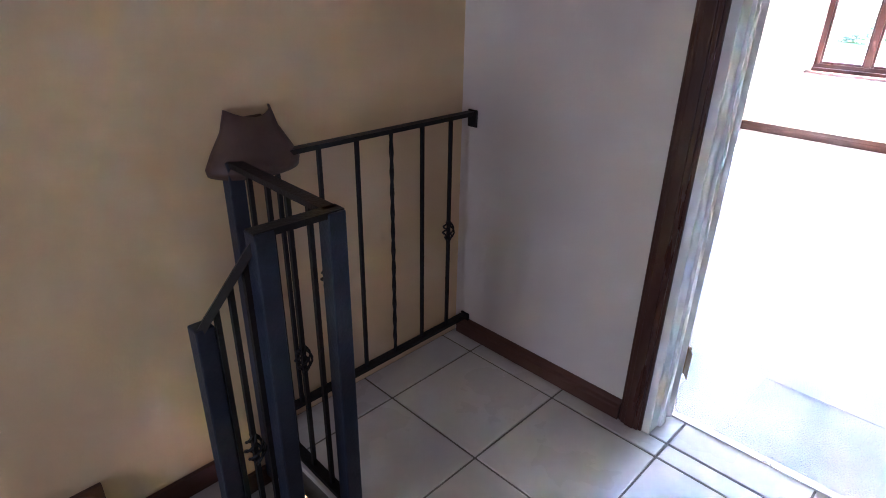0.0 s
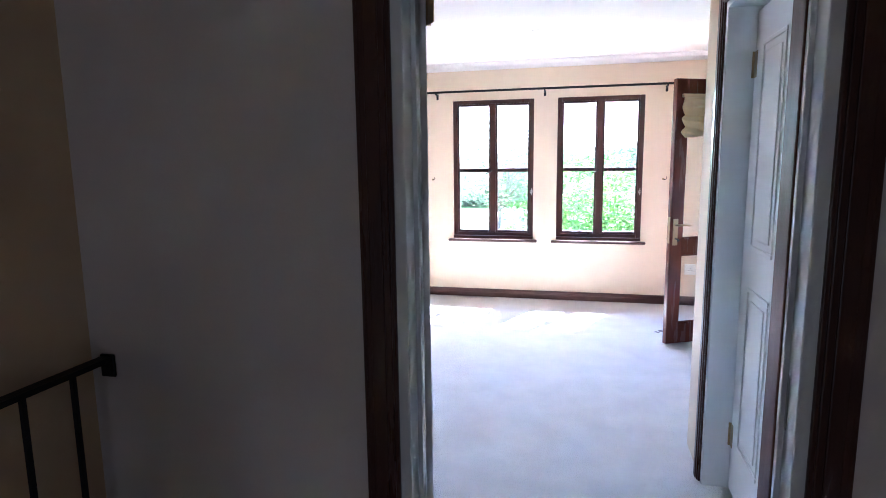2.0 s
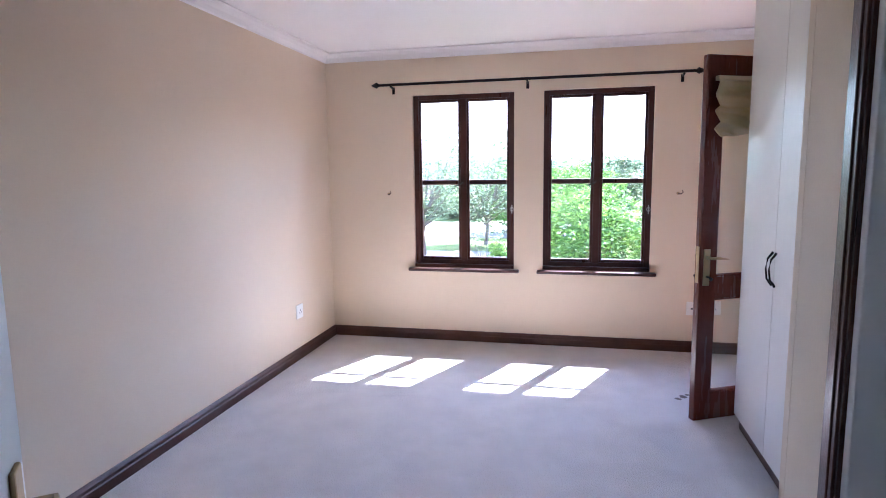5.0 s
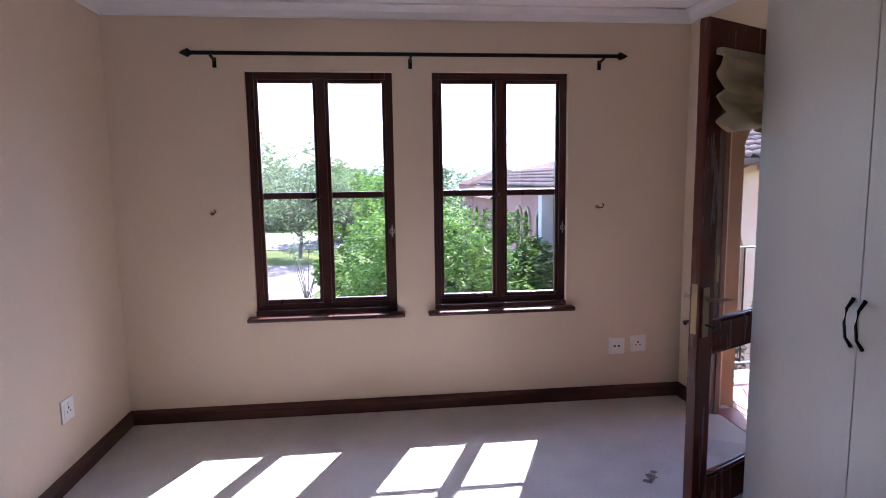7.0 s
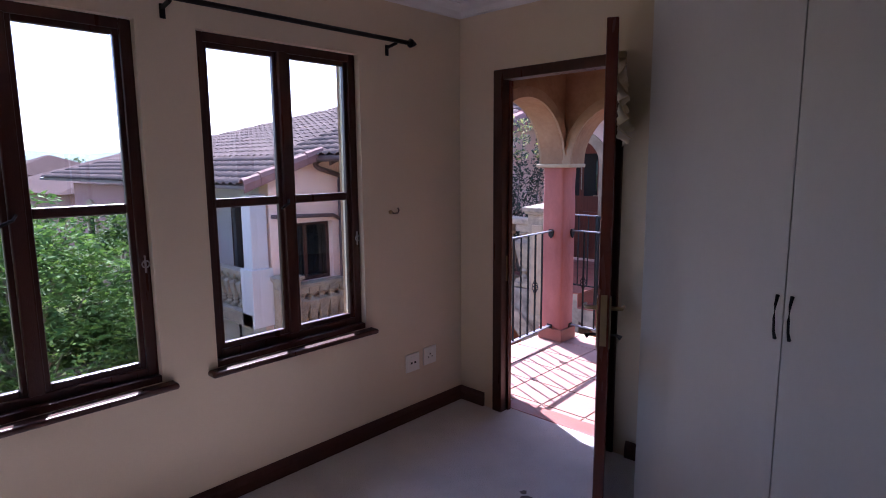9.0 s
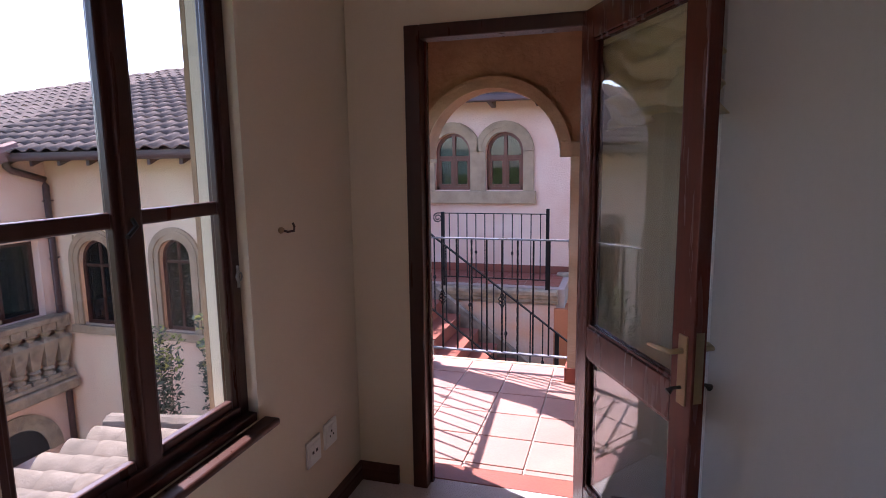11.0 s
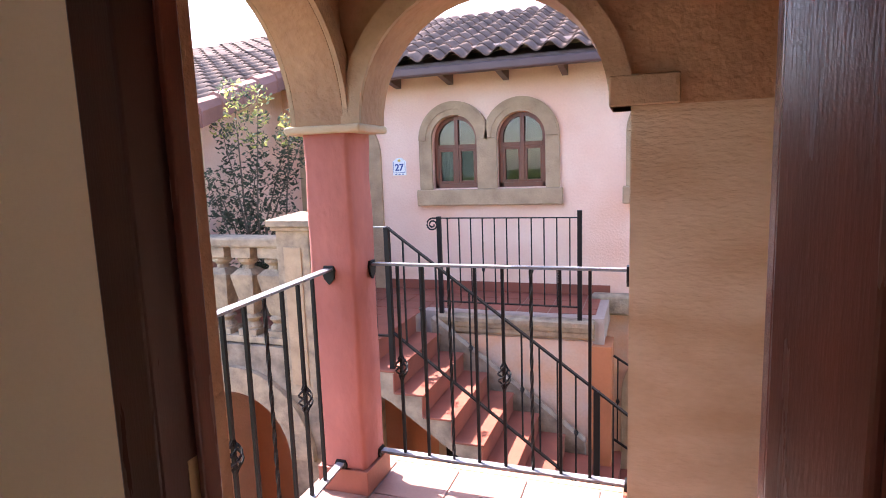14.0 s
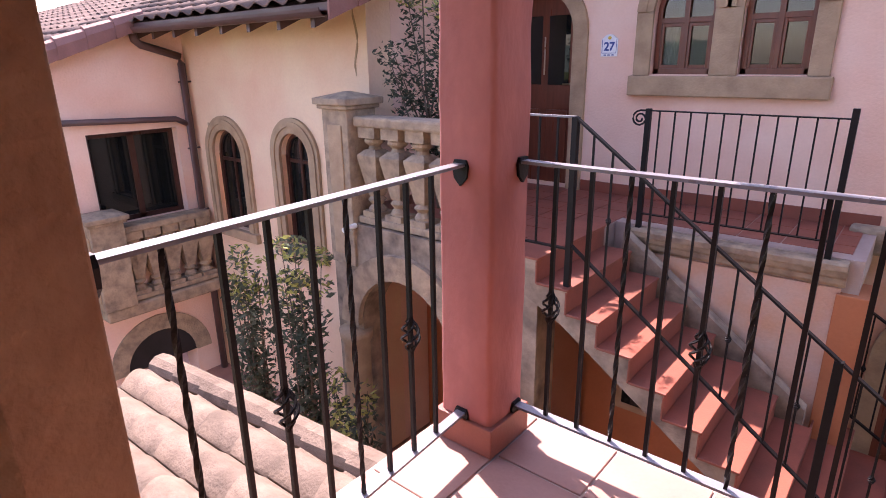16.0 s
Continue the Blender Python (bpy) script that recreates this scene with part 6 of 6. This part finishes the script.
# shrubs in the courtyard
def courtyard_shrub(base, h, r, n, seed, size=0.045):
    rng = random.Random(seed)
    t = thing("courtyard_shrub", "upright dark-leaved shrub with pale young tips", "shrub", base, "courtyard shrubs")
    b = Vector(base)
    cs = []
    for i in range(9):
        a = rng.uniform(0, 6.28)
        tip = b + Vector((math.cos(a) * r * rng.uniform(0.2, 1.0), math.sin(a) * r * rng.uniform(0.2, 1.0), h * rng.uniform(0.6, 1.0)))
        m = b.lerp(tip, 0.5) + Vector((rng.uniform(-1, 1), rng.uniform(-1, 1), 0)) * r * 0.25
        part("stem", tube(bmesh.new(), [b + Vector((rng.uniform(-0.05, 0.05), rng.uniform(-0.05, 0.05), 0)), m, tip], [0.014, 0.010, 0.003], 5), M_BARK, t)
        for k in range(9):
            f = 0.25 + 0.75 * k / 8
            p = b.lerp(m, f * 2) if f < 0.5 else m.lerp(tip, f * 2 - 1)
            cs.append((p, 0.10 + 0.05 * rng.random()))
    part("leaves", leaves(bmesh.new(), cs, n, size, 1.0, seed + 1, 1.0), M_LEAF3, t)
    tops = sorted(cs, key=lambda c: -c[0].z)[:10]
    part("young_leaves", leaves(bmesh.new(), tops, n // 8, size * 0.9, 0.9, seed + 2, 1.0), M_LEAF4, t, "pale yellow young leaves")


courtyard_shrub((9.05, -4.75, LZ), 2.15, 0.6, 3800, 41, 0.028)
courtyard_shrub((10.15, -3.35, GZ), 2.6, 0.17, 2000, 42, 0.038)
courtyard_shrub((9.35, -3.35, GZ), 2.8, 0.20, 2300, 43, 0.038)
courtyard_shrub((8.9, -3.35, GZ), 2.1, 0.3, 1600, 44, 0.038)

# ---- ground, drive, road, far land ----
gnd = bmesh.new()
N = 48
grid = [[gnd.verts.new((x, y, GZ)) for y in (-400, -60, -20, -7.05, 0, 20, 60, 400)] for x in (-400, -60, 2, 14, 40, 90, 200, 900)]
for i in range(7):
    for j in range(7):
        gnd.faces.new([grid[i][j], grid[i + 1][j], grid[i + 1][j + 1], grid[i][j + 1]])
solid("ground", gnd, M_GRASS, "dry lawn and open ground", "ground", kind="structure")

def strip(name, pts, z, material, label, category):
    """A paved sheet with the outline pts, a little above the ground."""
    bm = bmesh.new()
    lo, hi = [bm.verts.new((x, y, GZ)) for x, y in pts], [bm.verts.new((x, y, GZ + z)) for x, y in pts]
    bm.faces.new(hi)
    for i in range(len(pts)):
        j = (i + 1) % len(pts)
        bm.faces.new([lo[i], lo[j], hi[j], hi[i]])
    return solid(name, bm, material, label, category, kind="structure")


strip("road", [(40, -30), (52, -30), (52, 60), (40, 60)], 0.03, M_ROAD, "pale paved road", "road")
strip("driveway", [(22.3, 4.3), (28.0, 3.4), (33.0, 4.6), (33.0, 11.5), (20.5, 11.5)], 0.035, M_ROAD, "pale paved drive", "driveway")
kb = bmesh.new()
bar(kb, (15, 6.5, GZ + 0.06), (21, 8.6, GZ + 0.06), 0.15, 0.14)
bar(kb, (21, 8.6, GZ + 0.06), (31, 8.7, GZ + 0.06), 0.15, 0.14)
solid("kerb", kb, M_STONE, "grey kerb along the drive", "kerb", kind="structure")
hl = bmesh.new()
rows = []
for k in range(3):
    row = []
    for i in range(81):
        a = math.radians(-75 + 150 * i / 80)
        d = 230 + 90 * k
        hgt = (2.0 + 5.5 * k) + 3.0 * noise.noise(Vector((i * 0.3, k * 3.1, 0))) + 1.5 * noise.noise(Vector((i * 1.1, k * 3.1, 5)))
        row.append(hl.verts.new((d * math.cos(a), d * math.sin(a), GZ + max(0.5, hgt))))
    rows.append(row)
base = [hl.verts.new((200 * math.cos(math.radians(-75 + 150 * i / 80)), 200 * math.sin(math.radians(-75 + 150 * i / 80)), GZ)) for i in range(81)]
for a, b in zip([base] + rows, rows):
    for i in range(80):
        hl.faces.new([a[i], a[i + 1], b[i + 1], b[i]])
solid("far_hills", hl, M_HILL, "far wooded hills on the horizon", "hills", kind="structure")
fw = thing("far_woods", "hazy belt of trees in the distance", "woods", (120, 0, GZ), kind="stuff")
rng = random.Random(8)
cs = []
for i in range(150):
    a = math.radians(rng.uniform(-32, 40))
    d = rng.uniform(95, 170)
    cs.append(((d * math.cos(a), d * math.sin(a), GZ + rng.uniform(1.0, 5.5)), rng.uniform(2.0, 4.0)))
part("crowns", leaves(bmesh.new(), cs, 14000, 0.55, 1.0, 9), M_LEAF2, fw)


# ---- far house of the same estate ----
def far_house(x0, x1, y0, y1, eave, rise, label):
    h = thing("far_house", label, "house", ((x0 + x1) / 2, (y0 + y1) / 2, GZ), "estate houses")
    w = bmesh.new()
    box(w, x0, x1, y0, y1, GZ, eave)
    part("wall", w, M_PINKW, h)
    r = bmesh.new()
    o, ym, i = 0.6, (y0 + y1) / 2, (y1 - y0) / 2
    lo = [(x0 - o, y0 - o, eave), (x1 + o, y0 - o, eave), (x1 + o, y1 + o, eave), (x0 - o, y1 + o, eave)]
    tp = [(x0 + i * 0.8, ym, eave + rise), (x1 - i * 0.8, ym, eave + rise)]
    v = [r.verts.new(p) for p in lo + tp]
    for q in ((0, 1, 5, 4), (1, 2, 5), (2, 3, 4, 5), (3, 0, 4), (3, 2, 1, 0)):
        r.faces.new([v[k] for k in q])
    part("roof", r, M_ROOFFAR, h)
    n = max(2, int((y1 - y0) / 2.2))
    for k in range(n):
        c = y0 + (y1 - y0) * (k + 0.5) / n
        win = part("window", B(x0 - 0.06, x0 - 0.001, c - 0.45, c + 0.45, eave - 2.2, eave - 0.7, 0.02), M_MOULD, h)
        part("pane", B(x0 - 0.09, x0 - 0.061, c - 0.35, c + 0.35, eave - 2.1, eave - 0.8), M_OPAQUEPANE, win)
    n = max(2, int((x1 - x0) / 2.4))
    for k in range(n):
        c = x0 + (x1 - x0) * (k + 0.5) / n
        win = part("window", B(c - 0.4, c + 0.4, y1 + 0.001, y1 + 0.06, eave - 2.4, eave - 0.6, 0.02), M_MOULD, h)
        part("pane", B(c - 0.3, c + 0.3, y1 + 0.061, y1 + 0.09, eave - 2.3, eave - 0.7), M_OPAQUEPANE, win)
    return h


far_house(30.0, 42.0, -14.5, -4.3, 0.45, 1.9, "dusky pink two-storey estate house with a brown tiled hip roof")
far_house(88.0, 100.0, -24.0, -12.0, 0.5, 2.5, "far house with a tiled hip roof among trees")
far_house(84.0, 92.0, 14.0, 24.0, -0.6, 2.2, "far house with a tiled hip roof among trees")


# ---- roof tiles ----
def tile_mesh(name, w, l, h, material, n=8, wave="s"):
    """One interlocking roof tile: a roll and a pan, with thickness; x across, y up the slope, z out."""
    me = bpy.data.meshes.new(name)
    prof = []
    for i in range(n + 1):
        u = i / n
        z = h * (math.sin(math.pi * u * 2 - 0.6) * 0.5 + 0.5) if wave == "s" else h * math.sin(math.pi * u)
        prof.append((u * w - w / 2, z))
    t = 0.014
    vs, fs = [], []
    for y, lift in ((0.0, 0.022), (l, 0.0)):
        vs += [(x, y, z + lift) for x, z in prof]
        vs += [(x, y, z + lift - t) for x, z in prof]
    k = n + 1
    for i in range(n):
        fs += [(i, i + 1, 2 * k + i + 1, 2 * k + i), (i, k + i, k + i + 1, i + 1)]
    fs += [(0, 2 * k, 3 * k, k), (n, k + n, 3 * k + n, 2 * k + n)]
    me.from_pydata(vs, [], fs)
    me.materials.append(material)
    me.polygons.foreach_set("use_smooth", [len(p.vertices) == 4 and i % 2 == 0 for i, p in enumerate(me.polygons)])
    return me


def lay_tiles(parent, me, origin, across, up, cols, rows, w, l, near, keep=lambda o: True):
    """Tiles in courses from the eave upwards; near(col, row): laid as single tiles, the others joined."""
    ax, uy = Vector(across).normalized(), Vector(up).normalized()
    nz = ax.cross(uy)
    if nz.z < 0:
        nz = -nz
        ax = -ax
        origin = Vector(origin) - ax * (cols * w)
    rot = Matrix((ax, uy, nz)).transposed().to_4x4()
    base_v = np.array([v.co[:] for v in me.vertices])
    base_f = [tuple(p.vertices) for p in me.polygons]
    vs, fs, count = [], [], 0
    R = np.array(rot.to_3x3())
    inv = parent.matrix_basis.inverted()
    rng = random.Random(17)
    for r in range(rows):
        for c in range(cols):
            o = Vector(origin) + ax * (w * (c + 0.5)) + uy * (l * r) + nz * rng.uniform(0, 0.004)
            if not keep(o):
                continue
            if near(c, r) and count < 300:
                ob = new("roof_tile", me)
                ob.parent = parent
                ob.matrix_basis = inv @ (Matrix.Translation(o) @ rot)
                count += 1
            else:
                k = len(vs)
                vs.extend((base_v @ R.T + np.array(o)).tolist())
                fs.extend([tuple(i + k for i in f) for f in base_f])
    if vs:
        jm = bpy.data.meshes.new("roof_tiles")
        jm.from_pydata(vs, [], fs)
        jm.materials.append(me.materials[0])
        j = new("roof_tiles", jm)
        j.parent = parent
        j.matrix_parent_inverse = inv
        tagged(j, kind="stuff")


slope = Vector((0, -1, 0.36)).normalized()
TM = tile_mesh("roof_tile", 0.25, 0.34, 0.042, M_ROOF)
# wing: main slope above the cream wall and the part running down over the pink wall
wing = thing("wing_roof", "weathered brown clay-tiled roof of the wing", "roof", (12, -6, 2), kind="structure")
LEN = 0.28


def hip(x):
    """The hip edge of the wing's roof in plan."""
    return -4.9 - 0.53 * (21.6 - x)


def deck_sheet(bm, plan, drop=0.03, thick=0.06):
    """A roof board on the wing's slope with the given outline in plan."""
    top = [bm.verts.new((x, y, roof_z(y) - drop)) for x, y in plan]
    low = [bm.verts.new((x, y, roof_z(y) - drop - thick)) for x, y in plan]
    bm.faces.new(top), bm.faces.new(low[::-1])
    for i in range(len(plan)):
        j = (i + 1) % len(plan)
        bm.faces.new([top[i], low[i], low[j], top[j]])
    bmesh.ops.recalc_face_normals(bm, faces=bm.faces[:])
    return bm


def verge_cap(x, y0, y1, s=1.0):
    """A chunky clay cap over the roof's edge, with a rounded back and a deep outer lip."""
    pr = [(-0.10, -0.16), (-0.105, -0.02), (-0.07, 0.055), (0.0, 0.085), (0.07, 0.06), (0.11, 0.0), (0.085, 0.0), (0.055, 0.04), (0.0, 0.062), (-0.055, 0.035), (-0.08, -0.02), (-0.08, -0.16)]
    bm = bmesh.new()
    a = [bm.verts.new((x + u * s, y0, roof_z(y0) + 0.03 + v * s)) for u, v in pr]
    b = [bm.verts.new((x + u * s * 0.86, y1, roof_z(y1) + 0.012 + v * s * 0.86)) for u, v in pr]
    bm.faces.new(a), bm.faces.new(b[::-1])
    for i in range(len(pr)):
        j = (i + 1) % len(pr)
        bm.faces.new([a[i], b[i], b[j], a[j]])
    bmesh.ops.recalc_face_normals(bm, faces=bm.faces[:])
    return bm


d = bmesh.new()
deck_sheet(d, [(9.42, -3.87), (23.4, -3.87), (12.1, -9.9), (9.42, -9.9)])
deck_sheet(d, [(PX - 0.12, -2.52), (25.9, -2.52), (23.4, -3.865), (PX - 0.12, -3.865)])
part("deck", d, M_GUTTER, wing)
part("back_slope", prism(bmesh.new(), "x", 9.42, 12.0, [(-9.9, roof_z(-9.9) - 0.05), (-18, roof_z(-9.9) - 2.4), (-18, roof_z(-9.9) - 2.5), (-9.9, roof_z(-9.9) - 0.1)]), M_ROOF, wing)
lay_tiles(wing, TM, (9.4, -3.83, roof_z(-3.83) - 0.02), (1, 0, 0), slope, 58, 23, 0.25, LEN, lambda c, r: c >= 39 and r < 17, lambda o: o.y > hip(o.x))
low_roof = thing("lower_wing_roof", "weathered brown clay tiles running down over the veranda", "roof", (14, -3.5, 1.2), kind="structure")
lay_tiles(low_roof, TM, (PX - 0.14, -2.50, roof_z(-2.50) - 0.02), (1, 0, 0), slope, 51, 5, 0.25, LEN, lambda c, r: True, lambda o: o.y > hip(o.x))
# verges
vg = thing("verge_tiles", "row of dark red verge tiles up the gable edge", "roof verge", (9.0, -5, 1.8), kind="structure")
for i in range(20):
    part("verge_tile", verge_cap(9.4, -3.76 - i * 0.30, -4.10 - i * 0.30), M_VERGE, vg)
vg = thing("verge_tiles", "row of dark red verge tiles down the lower wing roof", "roof verge", (PX - 0.1, -3.5, 1.2), kind="structure")
for i in range(5):
    part("verge_tile", verge_cap(PX - 0.14, -2.46 - i * 0.30, -2.80 - i * 0.30, 0.95), M_VERGE, vg)
# facade roof
frf = thing("facade_roof", "weathered brown clay-tiled roof above the facade", "roof", (6, -8, 2.8), kind="structure")
fz = 2.34
d = bmesh.new()
prism(d, "x", 2.0, 9.4, [(FE + 0.02, fz), (FE - 4.5, fz + 0.36 * 4.52), (FE - 4.5, fz + 0.36 * 4.52 - 0.05), (FE + 0.02, fz - 0.05)])
part("deck", d, M_GUTTER, frf)
lay_tiles(frf, tile_mesh("roof_tile", 0.24, 0.40, 0.075, M_ROOF), (2.2, FE + 0.10, fz + 0.0), (1, 0, 0), slope, 30, 12, 0.24, LEN, lambda c, r: c > 4 and r < 12)

# lean-to barrel tiles, laid in long rolls down the slope
bt = tile_mesh("barrel_tile", 0.25, 0.44, 0.085, M_ROOFPALE, 10, "b")
ls = Vector((-1, 0, 0.09)).normalized()
lay_tiles(lean, bt, (9.9, -2.34, lean_z(9.9) - 0.01), (0, 1, 0), ls, 11, 8, 0.262, 0.37, lambda c, r: True)
for i in range(8):
    x = 9.92 - 0.37 * i
    b = bmesh.new()
    tube(b, [(x, -2.40, lean_z(x) + 0.035), (x - 0.40, -2.40, lean_z(x - 0.4) + 0.055)], [0.105, 0.085], 10)
    part("verge_tile", b, M_ROOFPALE, lean)
    part("tile_edge", B(x - 0.42, x - 0.01, -2.30, -2.16, lean_z(x) + 0.05, lean_z(x) + 0.068, 0.004), M_ROOFPALE, lean)

# ---- floor tiles ----
def paving(parent, x0, x1, y0, y1, ox, oy, sx, sy, z, material, joint=0.008, thick=0.02, skip=None):
    """Square tiles with open joints over a rectangle, cut at its edges."""
    meshes = {}
    i0, i1 = math.floor((x0 - ox) / sx), math.ceil((x1 - ox) / sx)
    j0, j1 = math.floor((y0 - oy) / sy), math.ceil((y1 - oy) / sy)
    for i in range(i0, i1):
        for j in range(j0, j1):
            a, b = max(x0, ox + i * sx) + joint / 2, min(x1, ox + (i + 1) * sx) - joint / 2
            c, e = max(y0, oy + j * sy) + joint / 2, min(y1, oy + (j + 1) * sy) - joint / 2
            if b - a < 0.02 or e - c < 0.02 or (skip and skip((a + b) / 2, (c + e) / 2)):
                continue
            key = (round(b - a, 4), round(e - c, 4))
            if key not in meshes:
                bm = B(-key[0] / 2, key[0] / 2, -key[1] / 2, key[1] / 2, -thick, 0, 0.002, 1)
                me = bpy.data.meshes.new("tile")
                bm.to_mesh(me)
                bm.free()
                me.materials.append(material)
                meshes[key] = me
            ob = new("tile", meshes[key])
            ob.parent = parent
            ob.matrix_basis = parent.matrix_basis.inverted() @ Matrix.Translation(((a + b) / 2, (c + e) / 2, z + 0.001 * noise.noise(Vector((i * 3.7, j * 5.1, 2)))))


paving(floor_l, -0.9, WX0, -1.0, 2.0, 1.21, 1.447, 0.41, 0.395, 0.0, M_FLOORTILE, 0.007, 0.02, lambda x, y: x < 0.84 and y > 1.42)
paving(floor_l, WX0, WX0 + 0.14, DOOR_Y[0], DOOR_Y[1], 1.62, 1.447, 0.41, 0.395, 0.0, M_FLOORTILE, 0.007)
paving(balc, 4.9, AX1 + 0.05, AY0 - 0.09, SY0 - 0.03, 6.62, -2.07, 0.30, 0.30, BF, M_TERRA, 0.009)
paving(terr, 7.62, 9.69, FY, TY - 0.32, 7.62, FY, 0.30, 0.30, LZ, M_TERRASTEP, 0.008)
paving(terr, 5.98, 7.62, FY, KY - 0.15, 7.62, FY, 0.30, 0.30, LZ, M_TERRASTEP, 0.008)
